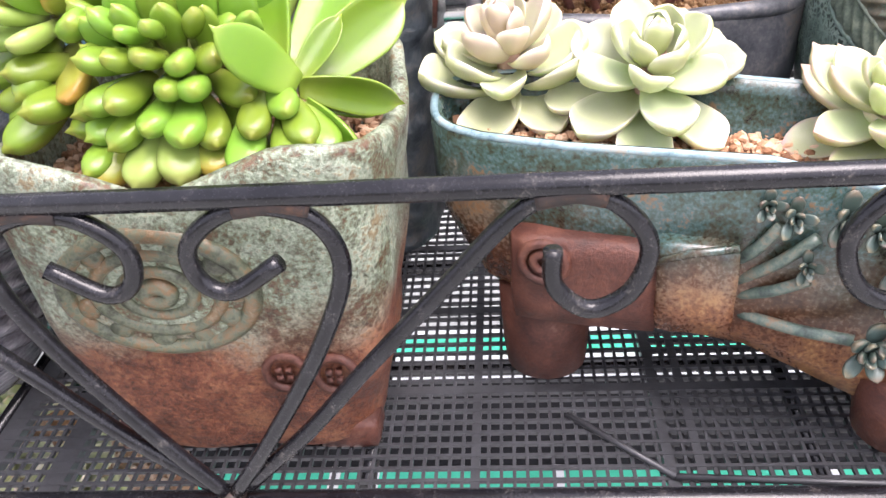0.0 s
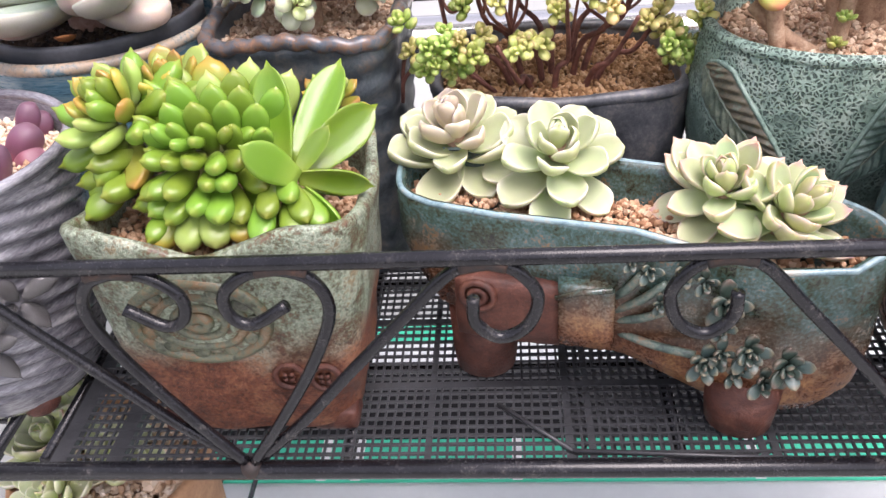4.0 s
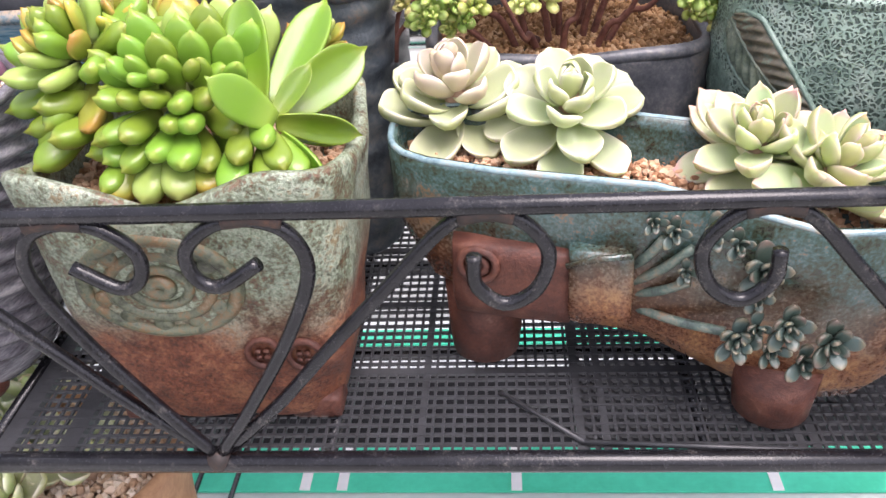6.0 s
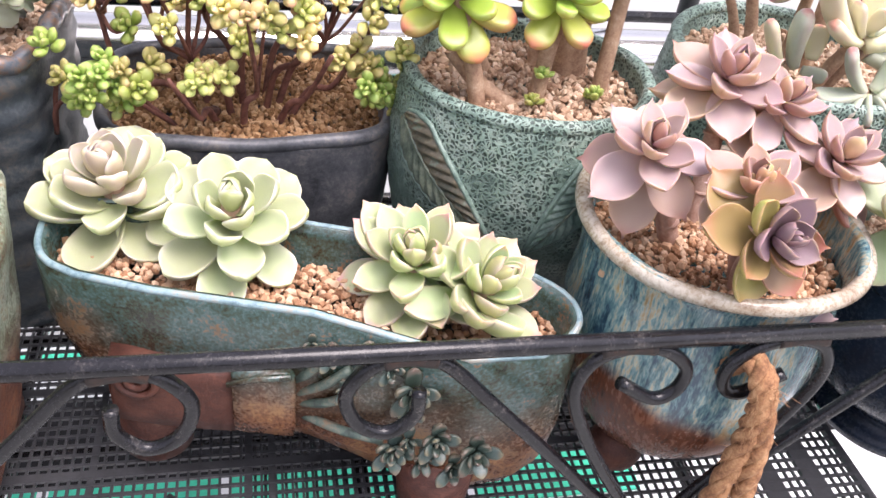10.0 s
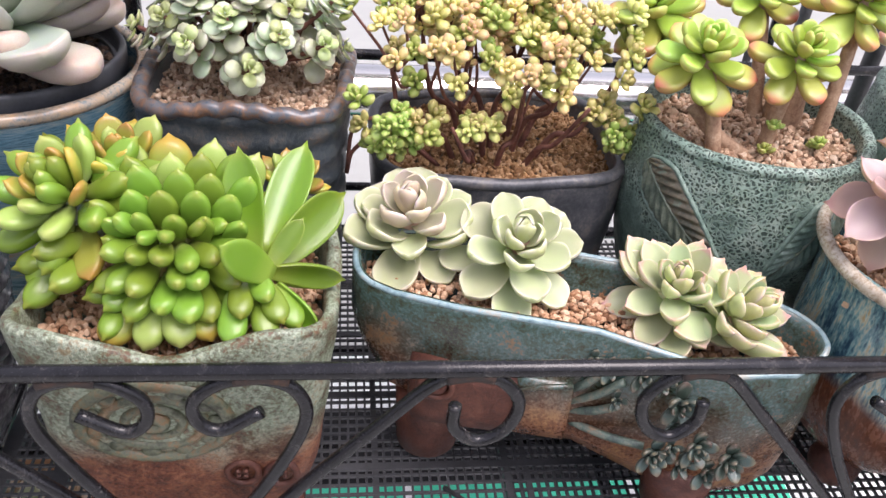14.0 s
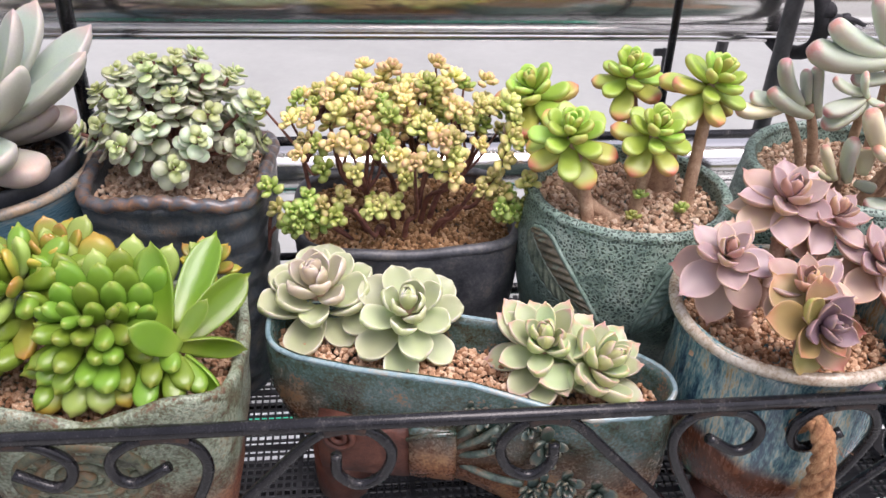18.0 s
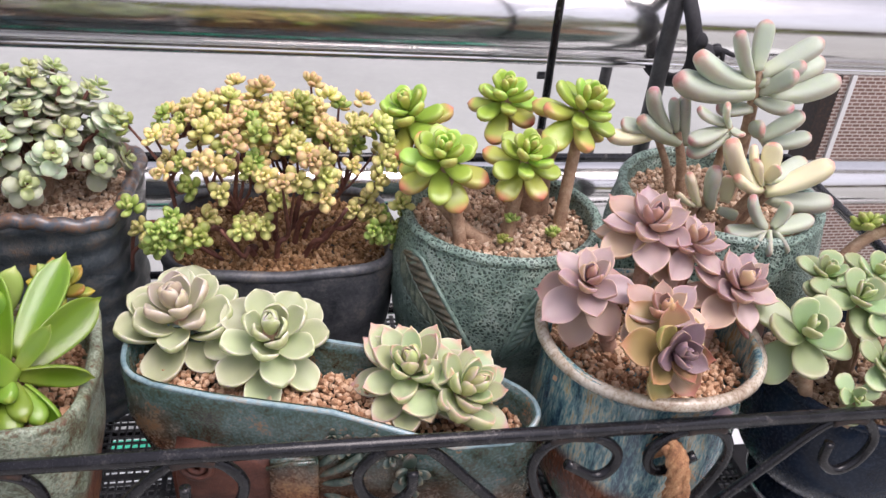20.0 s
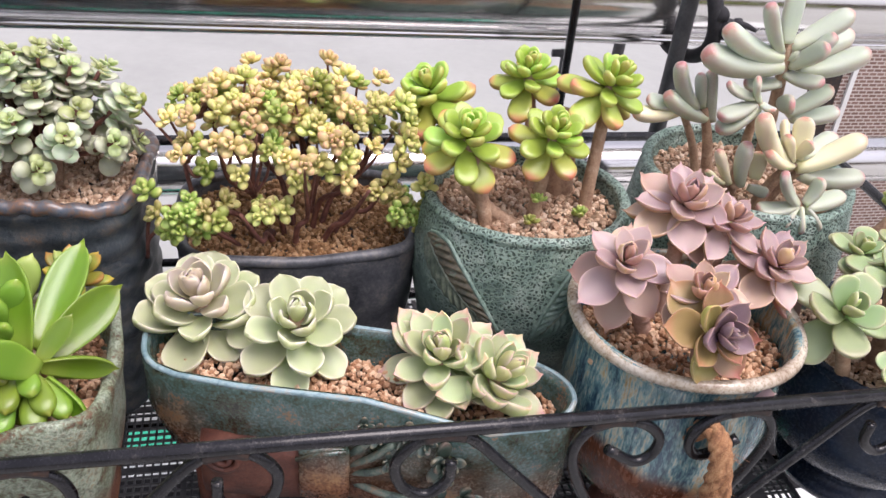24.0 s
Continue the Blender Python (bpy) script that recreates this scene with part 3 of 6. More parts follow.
def grains(name, label, mat, inside, z_at, size, region, at=(0, 0, 0), rz=0.0, layers=2, seed=1, drop=0.5):
    """Loose potting grains filling a pot: one heap of broken, uneven pieces."""
    global ICO
    if ICO is None:
        b = bmesh.new()
        bmesh.ops.create_icosphere(b, subdivisions=1, radius=1)
        b.verts.ensure_lookup_table()
        ICO = (np.array([v.co[:] for v in b.verts]), np.array([[v.index for v in f.verts] for f in b.faces]))
        b.free()
    rng = np.random.default_rng(seed)
    base, tri = ICO
    verts, faces, count = [], [], 0
    x0, x1, y0, y1 = region
    step = size * 1.55
    for layer in range(layers):
        for gx in np.arange(x0, x1, step):
            for gy in np.arange(y0, y1, step):
                x, y = gx + rng.uniform(-0.6, 0.6) * step, gy + rng.uniform(-0.6, 0.6) * step
                if not inside(x, y):
                    continue
                s = size * rng.uniform(0.55, 1.2) * (1.0 if rng.random() < 0.93 else 1.45)
                sh = base * rng.uniform(0.65, 1.25, (len(base), 1)) * rng.uniform(0.7, 1.15, 3)
                q = np.linalg.qr(rng.normal(size=(3, 3)))[0]
                z = z_at(x, y) + rng.uniform(-0.5, 0.6) * size - layer * size * drop
                verts.append(sh @ q * s + (x, y, z))
                faces.append(tri + count * len(base))
                count += 1
    me = bpy.data.meshes.new(name)
    me.from_pydata(np.concatenate(verts).tolist(), [], np.concatenate(faces).tolist())
    me.materials.append(mat)
    ob = new(name, me)
    ob.matrix_basis = pose(*at, 0, 0, rz)
    return tagged(ob, label, "gravel", "", "stuff")


TIPS = {}


def leaf_mesh(name, mat, w=0.5, t=0.2, wpos=0.62, base=0.4, p=2.0, q=2.0, curl=0.5, cup=0.15, point=0.05, keel=0.0, n=12, m=12, flat=0.55, full=0.8):
    """A fleshy leaf of length 1 along +y, upper side up, ending in a small point. UV: x along it, y across."""
    bm = bmesh.new()
    uvl = bm.loops.layers.uv.new("UVMap")
    face = bm.loops.layers.uv.new("Side")
    rows, info = [], {}
    y = z = 0.0
    last = 0.0
    for i in range(n + 1):
        u = math.sin(i / n * math.pi / 2) ** 0.9 * 0.985
        ang = curl * u
        y += (u - last) * math.cos(ang)
        z += (u - last) * math.sin(ang)
        last = u
        if u < wpos:
            s = base + (1 - base) * math.sin(math.pi / 2 * u / wpos)
        else:
            s = max(0.0, 1 - ((u - wpos) / (1 - wpos)) ** p) ** (1 / q)
        hw = w / 2 * max(s, 0.03)
        ht = t / 2 * max(s ** 0.7, 0.05)
        ring = []
        for k in range(m):
            a = 2 * math.pi * k / m
            cx, sz = (math.copysign(abs(c) ** full, c) for c in (math.cos(a), math.sin(a)))
            lx = hw * cx
            lz = ht * sz * (flat if sz > 0 else 1.0 + keel * (1 - abs(cx))) + cup * hw * cx * cx
            v = bm.verts.new((lx, y - lz * math.sin(ang), z + lz * math.cos(ang)))
            info[v] = (u, 0.5 + 0.5 * cx, 0.5 + 0.5 * sz)
            ring.append(v)
        rows.append(ring)
    tipv = bm.verts.new((0, y + point * math.cos(curl) + 0.01, z + point * math.sin(curl) + point * 0.3))
    info[tipv] = (1.0, 0.5, 0.5)
    for a, b in zip(rows, rows[1:]):
        for k in range(m):
            bm.faces.new((a[k], a[(k + 1) % m], b[(k + 1) % m], b[k]))
    for k in range(m):
        bm.faces.new((rows[-1][k], rows[-1][(k + 1) % m], tipv))
    bm.faces.new(rows[0][::-1])
    for f in bm.faces:
        for lp in f.loops:
            lp[uvl].uv = info[lp.vert][:2]
            lp[face].uv = (info[lp.vert][2], 0.5)
    end = (tipv.co.y, tipv.co.z)
    me = mesh_of(name, bm, mat)
    TIPS[me.name] = end
    return me


def along(axis):
    """A turn that takes z to the axis, with x kept level."""
    z = Vector(axis).normalized()
    x = Vector((0, 1, 0)).cross(z)
    x = Vector((1, 0, 0)) if x.length < 1e-3 else x.normalized()
    return Matrix((x, z.cross(x), z)).transposed().to_4x4()


def rosette(parent, meshes, centre, axis, n, size, small=0.3, low=10, high=80, core=0.12, rise=0.15, seed=0, power=1.0, jit=6, name="leaf"):
    """Leaves in a spiral round an axis: the outer long and low, the inner short and upright."""
    rng = random.Random(seed)
    turn = Matrix.Translation(centre) @ along(axis)
    for i in range(n):
        f = i / (n - 1)
        el = low + (high - low) * f ** power + rng.uniform(-jit, jit)
        sc = size * (1 + (small - 1) * f ** 1.1) * rng.uniform(0.92, 1.08)
        az, lean = i * 137.508 + rng.uniform(-6, 6), rng.uniform(-jit, jit)
        m = turn @ pose(0, 0, 0, 0, 0, az) @ pose(0, core * size * (1 - f), rise * size * f, el, lean, 0)
        place(name, rng.choice(meshes), parent, m @ Matrix.Diagonal((sc * rng.uniform(0.93, 1.07), sc, sc, 1)))


def one_leaf(parent, me, at, way, length, wide=1.0, roll=0.0, name="leaf", face=(0, -0.6, 1)):
    """A single leaf from a point along a direction; its upper side turns towards face."""
    y = Vector(way).normalized()
    x = y.cross(Vector(face))
    x = Vector((1, 0, 0)) if x.length < 1e-3 else x.normalized()
    m = Matrix((x, y, x.cross(y))).transposed().to_4x4()
    return place(name, me, parent, Matrix.Translation(at) @ m @ pose(0, 0, 0, 0, roll, 0) @ Matrix.Diagonal((length * wide, length, length, 1)))


def tip_leaf(parent, me, base, tip, wide=1.0, roll=0.0, face=(0, -0.6, 1), name="leaf"):
    """A leaf whose tip, not only its first direction, lands on a given point."""
    ty, tz = TIPS[me.name]
    d = Vector(tip) - Vector(base)
    chord = math.hypot(ty, tz)
    y = d.normalized()
    x = y.cross(Vector(face))
    x = Vector((1, 0, 0)) if x.length < 1e-3 else x.normalized()
    m = Matrix((x, y, x.cross(y))).transposed().to_4x4()
    k = d.length / chord
    return place(name, me, parent, Matrix.Translation(base) @ m @ pose(0, 0, 0, 0, roll, 0) @ pose(0, 0, 0, -math.degrees(math.atan2(tz, ty))) @ Matrix.Diagonal((k * wide, k, k, 1)))


def head(parent, meshes, apex, axis, n, reach, deep=0.6, low=-20, high=78, small=0.35, seed=0, spin=0, power=1.0, jit=5, keep=None, inner=0.08, wide=1.0):
    """A rosette given by its topmost point: long low leaves outside, a small upright bud inside. Meshes run from outer to inner."""
    rng = random.Random(seed)
    turn = Matrix.Translation(apex) @ along(axis)
    for i in range(n):
        f = i / (n - 1)
        el = low + (high - low) * f ** power + rng.uniform(-jit, jit)
        ln = reach * (1 + (small - 1) * f ** 1.25) * rng.uniform(0.92, 1.06)
        az, lean = spin + i * 137.508 + rng.uniform(-7, 7), rng.uniform(-jit, jit) * 1.5
        for lift in range(8):
            m = turn @ pose(0, 0, 0, 0, 0, az) @ pose(0, inner * reach * (1 - f), -reach * (small * 0.85 + deep * (1 - f) ** 0.85), el, lean, 0)
            if keep is None or (keep(m @ Vector((0, ln, 0))) and keep(m @ Vector((0, ln * 0.6, 0)))):
                break
            el += 9
        w = ln * wide * rng.uniform(0.92, 1.06)
        place("leaf", meshes[min(len(meshes) - 1, int(f * len(meshes)))], parent, m @ Matrix.Diagonal((w, ln, ln, 1)))


def stem(parent, pts, r, mat, label="", taper=None, name="stem"):
    return part(name, tube(bmesh.new(), smooth_path(pts, 5), r, 9, taper), mat, parent, label)

def bud_mesh(mat, seed, n=12, size=0.008):
    """A head of small plump leaves, one mesh."""
    rng = random.Random(seed)
    bm = bmesh.new()
    uvl = bm.loops.layers.uv.new("UVMap")
    for i in range(n):
        f = i / (n - 1)
        az, el, s = i * 137.5, 4 + 66 * f + rng.uniform(-8, 8), size * (1 - 0.5 * f)
        m = pose(0, 0, 0, 0, 0, az) @ pose(0, 0.06 * size, 0.35 * size * f, el, 0, 0)
        rings = []
        for u, w in ((0.05, 0.12), (0.3, 0.27), (0.6, 0.37), (0.84, 0.29), (1.0, 0.06)):
            rings.append([(bm.verts.new(m @ Vector((w * s * math.cos(a), u * s, 0.62 * w * s * math.sin(a) + 0.15 * s * u * u))), u, 0.5 + 0.5 * math.cos(a)) for a in np.linspace(0, 2 * math.pi, 7)[:-1]])
        for a, b in zip(rings, rings[1:]):
            for k in range(6):
                q4 = (a[k], a[(k + 1) % 6], b[(k + 1) % 6], b[k])
                fc = bm.faces.new([q[0] for q in q4])
                for lp, q in zip(fc.loops, q4):
                    lp[uvl].uv = (q[1], q[2])
        fc = bm.faces.new([q[0] for q in rings[-1]])
        for lp, q in zip(fc.loops, rings[-1]):
            lp[uvl].uv = (1.0, 0.5)
    return mesh_of("leaf_head", bm, mat)


# ---- setting: deck below, added wall behind, pipe ----
FLOOR = -0.266
BOARD = FLOOR + 0.004
deck = tagged(part("floor", box(bmesh.new(), (-14, -1.8, FLOOR - 0.1), (14, 16, FLOOR)), DECK, None, smooth=False), "off-white painted roof deck below the rack", "floor", "", "structure")
# Added slab, its brighter white makes up for the rack's shade.
board = tagged(part("lightened_deck_slab", box(bmesh.new(), (-0.37, 0.26, FLOOR), (0.95, 0.6, BOARD)), LIGHTENED_DECK, None, smooth=False), "thin white slab added on the deck, coloured brighter to offset the rack's shade", "board", "", "structure")
turf = tagged(part("green_floor_strip", box(bmesh.new(), (-0.36, 0.388, BOARD + 0.001), (0.36, 0.433, BOARD + 0.003)), TURF, None, smooth=False), "strip of bright green matting on the white deck", "floor matting", "", "structure")
for x in (-0.139, -0.11, 0.024, 0.217):
    part("white_line", box(bmesh.new(), (x - 0.004, 0.3885, BOARD + 0.003), (x + 0.004, 0.4325, BOARD + 0.004)), LINE, turf, smooth=False)
turf2 = tagged(part("green_floor_strip", box(bmesh.new(), (-0.36, 0.562, BOARD + 0.001), (0.36, 0.584, BOARD + 0.003)), TURF, None, smooth=False), "second narrow strip of green matting on the white deck", "floor matting", "", "structure")
# Out-of-view wall; its height sets the front fill and the tube's reflection.
back_wall = tagged(part("unseen_wall_south", box(bmesh.new(), (-14, -1.9, FLOOR), (14, -1.8, -0.1)), PLASTER, None, smooth=False), "unseen low plaster wall added to shape light and reflections on the rack", "wall", "", "structure")
# Near-black strip, running further right than the green ones.
dark = tagged(part("dark_floor_strip", box(bmesh.new(), (-0.36, 0.434, BOARD + 0.001), (0.95, 0.522, BOARD + 0.003)), PITCH, None, smooth=False), "near-black strip on the floor beside the green one", "floor matting", "", "structure")
# Out-of-view block that gives the steel tubes their brown reflected band.
brown_backdrop = tagged(part("backdrop", box(bmesh.new(), (-30, -14.2, FLOOR), (30, -14, 1.6)), BACKDROP_BROWN, None, smooth=False), "unseen brown backdrop added for the steel tubes to reflect", "building", "", "structure")
# Hedge shape out of view, added for the yellow-green reflection in the tubes.
hedge = bmesh.new()
for k in range(90):
    c = Vector((-11 + 22 * k / 89, -8 + 0.5 * noise.noise(Vector((k * 0.7, 2, 1))), -0.55 + 0.35 * noise.noise(Vector((k * 0.33, 0, 5)))))
    bmesh.ops.create_icosphere(hedge, subdivisions=2, radius=0.75, matrix=Matrix.Translation(c))
for v in hedge.verts:
    v.co += Vector((0.1, 0.1, 0.18)) * noise.noise(v.co * 3.1)
tagged(part("hedge", hedge, BACKDROP_GREEN, None), "unseen yellow-green hedge shape added for the steel tubes to reflect", "hedge", "", "stuff")

pipe = thing("steel_handrail", "polished steel tube handrail behind the rack", "handrail", (0, 0.53, 0.205))
bm = bmesh.new()
tube(bm, [(-3, 0, 0.027), (3, 0, -0.027)], 0.0315, 64)
part("tube", bm, STEEL, pipe)
bm = bmesh.new()
tube(bm, [(-3, -0.012, -0.0045), (3, -0.012, -0.0585)], 0.0035, 10)
part("lower_bar", bm, STEEL, pipe)
bm = bmesh.new()
ring0 = None
for i in range(61):
    x = -1.2 + 1.53 * i / 60
    rr = [0.0326 + 0.0006 * noise.noise(Vector((x * 9, k, 1))) for k in range(24)]
    ring1 = [bm.verts.new((x, rr[k] * math.cos(2 * math.pi * k / 24), rr[k] * math.sin(2 * math.pi * k / 24) - 0.009 * x)) for k in range(24)]
    if ring0:
        for k in range(24):
            bm.faces.new((ring0[k], ring0[(k + 1) % 24], ring1[(k + 1) % 24], ring1[k]))
    ring0 = ring1
wrap = part("wrapping_film", bm, FILM, pipe, "clear plastic film wrapped round the tube")
wrap.visible_shadow = False

low_pipe = thing("steel_handrail", "lower polished steel tube behind the rack", "handrail", (0, 0.54, 0.055))
bm = bmesh.new()
tube(bm, [(-3, 0, 0.003), (3, 0, -0.003)], 0.021, 48)
part("tube", bm, STEEL, low_pipe)
for px in (-0.9, 1.1):
    post = thing("handrail_post", "steel post carrying the handrail tubes", "post", (px, 0.575, FLOOR))
    part("tube", tube(bmesh.new(), [(0, 0, 0), (0, 0, 0.482)], 0.02, 24), STEEL, post)
screen = thing("wicker_screen", "brown woven wicker screen in a thin frame", "screen", (0.711, 0.778, FLOOR))
part("weave", box(bmesh.new(), (0.0, 0.0, 0.0), (1.14, 0.02, 0.366)), WICKER, screen, smooth=False)
part("edge_strip", box(bmesh.new(), (-0.021, -0.004, 0.0), (-0.001, 0.024, 0.37)), RUST, screen, "dark brown edge strip", smooth=False)
part("edge_strip", box(bmesh.new(), (0.012, -0.004, 0.0), (0.018, -0.0005, 0.366)), LINE, screen, "pale edge strip", smooth=False)

# ---- the rack ----
RY, RZ = 0.187, 0.1095
rack = thing("plant_rack", "black enamelled wrought iron plant rack with heart scrolls", "plant rack")
XL, XR, YB = -0.325, 0.437, 0.450
rod("front_rail", [(XL, RY, RZ), (XR, RY, RZ)], 0.0034, BLACK, rack)
rod("bottom_rail", [(XL, RY, -0.008), (XR, RY, -0.008)], 0.0044, BLACK, rack)
rod("back_rail", [(XL, YB, 0.122), (XR, YB, 0.122)], 0.0034, BLACK, rack)
rod("back_bottom_rail", [(XL, YB, -0.008), (XR, YB, -0.008)], 0.0044, BLACK, rack)
rod("back_middle_rail", [(XL, YB, 0.028), (XR, YB, 0.028)], 0.003, BLACK, rack)
for x in (XL, XR):
    rod("side_rail", [(x, RY, RZ), (x, YB, 0.122)], 0.0034, BLACK, rack)
    rod("side_bottom_rail", [(x, RY, -0.008), (x, YB, -0.008)], 0.0044, BLACK, rack)
    rod("corner_post", [(x, RY, FLOOR), (x, RY, RZ)], 0.0045, BLACK, rack)
    rod("corner_post", [(x, YB, FLOOR), (x, YB, 0.45 if x < 0 else 0.122)], 0.0045, BLACK, rack)
for x in (-0.29, -0.262, -0.234, -0.206, -0.055, 0.10, 0.255):
    rod("shelf_bar", [(x, RY + 0.013, -0.0155), (x, YB, -0.0155)], 0.003, BLACK, rack)
for y in (0.262, 0.335, 0.40):
    rod("shelf_bar", [(XL, y, -0.016), (XR, y, -0.016)], 0.003, BLACK, rack)


def scroll(cx, sx):
    """Half a heart: from the point up, out and round into a curl; and the arm beside it."""
    def at(pts, y=RY):
        return smooth_path([(cx + sx * x, y, z) for x, z in pts], 6)
    rod("heart_scroll", at([(0.002, -0.002), (0.018, 0.022), (0.038, 0.056), (0.0495, 0.084), (0.046, 0.1), (0.034, 0.1062), (0.02, 0.1045), (0.009, 0.095), (0.0095, 0.084), (0.018, 0.0795), (0.033, 0.0888)]), 0.0027, BLACK, rack)
    rod("arm_scroll", at([(0.006, 0.0), (0.03, 0.024), (0.052, 0.05), (0.078, 0.0795), (0.0965, 0.1005), (0.108, 0.106), (0.122, 0.1035), (0.1315, 0.0905), (0.1275, 0.0755), (0.1165, 0.0695), (0.107, 0.0775), (0.1065, 0.0895)], RY + 0.001), 0.0027, BLACK, rack)
    bm = bmesh.new()
    tube(bm, at([(0.024, 0.1062), (0.034, 0.1072), (0.044, 0.1055)]), 0.0032, 8)
    part("weld", bm, RUST, rack, "rusty brown weld")
    bm = bmesh.new()
    tube(bm, at([(0.102, 0.1055), (0.112, 0.1072), (0.12, 0.1055)]), 0.0032, 8)
    part("weld", bm, RUST, rack, "rusty brown weld")


for cx in (-0.4105, -0.0972, 0.2161):
    for sx in (-1, 1):
        if cx - 0.14 > XL or sx > 0:
            scroll(cx, sx)
    if cx > XL:
        bm = bmesh.new()
        bmesh.ops.create_icosphere(bm, subdivisions=2, radius=0.0055, matrix=pose(cx, RY, -0.006))
        part("weld", bm, RUST, rack, "rusty brown weld")

# upright stakes of the railing behind
for x, r in ((-0.156, 0.005), (0.238, 0.0028)):
    stake = thing("upright_stake", "black iron upright behind the back row of pots", "stake", (x, 0.457, -0.1))
    rod("bar", [(0, 0, 0), (0, 0, 0.75)], r, BLACK, stake)
stake = thing("upright_stake", "thick black iron upright tied to the steel handrail", "stake", (0.343, 0.486, -0.12))
rod("bar", [(-0.016, 0, 0), (0.0, 0, 0.72)], 0.0062, HAZE_IRON, stake)
stake = thing("upright_stake", "black iron brace behind the back row of pots", "stake", (0.345, 0.60, -0.08))
rod("bar", [(-0.012, 0, 0), (0.0, 0, 0.38)], 0.005, HAZE_IRON, stake)
stake = thing("pipe_bracket", "thin steel bracket hanging from the handrail", "bracket", (0.262, 0.53, 0.0))
rod("bar", smooth_path([(-0.008, 0, 0.155), (0.0, 0, 0.154), (0.002, 0, 0.145), (0.002, 0, 0.02)]), 0.003, HAZE_IRON, stake)

tie = thing("cloth_tie", "black cloth strip knotted round the handrail and the upright", "tie")
tc = Vector((0.345, 0.512, 0.202))
part("band", tube(bmesh.new(), [tc + Vector((0.004 * math.sin(2 * q), 0.045 * math.cos(q) - 0.004, 0.037 * math.sin(q))) for q in np.linspace(0, 2 * math.pi, 41)[:-1]], 0.0055, 8, closed=True), TIE, tie)
bm = bmesh.new()
for dx, dz, r in ((0.008, -0.004, 0.008), (0.016, -0.001, 0.005), (0.002, 0.006, 0.006)):
    bmesh.ops.create_icosphere(bm, subdivisions=2, radius=r, matrix=Matrix.Translation(tc + Vector((dx, -0.05, dz))))
for v in bm.verts:
    v.co += Vector((1, 1, 1)) * 0.0015 * noise.noise(v.co * 220)
part("knot", bm, TIE, tie)
for q in ((0.03, -0.052, -0.004), (0.024, -0.05, -0.016)):
    part("loose_end", tube(bmesh.new(), smooth_path([tc + Vector((0.008, -0.05, -0.003)), tc + Vector((0.017, -0.055, 0.001)), tc + Vector(q)], 4), 0.003, 6, 0.0015), TIE, tie)

# ---- plastic mesh mat ----
MZ = -0.010
mat = thing("mesh_mat", "black plastic grid mat lying on the rack shelf", "shelf mat", (0, 0, MZ))
bm = bmesh.new()
x0, x1, y0, y1, PX, PY = -0.197, 0.3405, RY + 0.006, YB - 0.006, 0.0045, 0.0056
for i in range(int((x1 - x0) / PX) + 1):
    wide = 0.0016 if i % 17 == 6 else 0.0006
    box(bm, (x0 + i * PX - wide, y0, -0.0018), (x0 + i * PX + wide, y1, -0.0005))
for j in range(int((y1 - y0) / PY) + 1):
    wide = 0.0022 if j % 9 == 0 else 0.0007
    box(bm, (x0, y0 + j * PY - wide, -0.0016), (x1, y0 + j * PY + wide, -0.0002))
tagged(part("grid", bm, MESH, mat, smooth=False), kind="stuff")
bm = bmesh.new()
for i in range(20):
    box(bm, (0.0515 + i * PX, y0, -0.0054), (0.0528 + i * PX, y1 - 0.1, -0.0042))
for j in range(26):
    box(bm, (0.05, y0 + 0.002 + j * PY, -0.0052), (0.14, y0 + 0.0033 + j * PY, -0.004))
tagged(part("overlapping_grid", bm, MESH, mat, smooth=False), kind="stuff")
for ex, ew in ((-0.2, 0.008), (-0.172, 0.008), (0.0475, 0.0035), (0.1405, 0.003), (0.2895, 0.0085), (0.312, 0.0085), (0.3385, 0.003)):
    part("edge_band", box(bmesh.new(), (ex, y0, -0.0042), (ex + ew, y1, -0.0004)), MESH, mat, smooth=False)
bm = bmesh.new()
for a, b in (((0.016, 0.228), (0.05, 0.198)), ((0.05, 0.198), (0.16, 0.192))):
    tube(bm, [(a[0], a[1], 0.001), (b[0], b[1], 0.001)], 0.0012, 6)
part("rib", bm, MESH, mat)


def flat_inside(a, b, p):
    return lambda x, y: (abs(x / a) ** p + abs(y / b) ** p) < 1


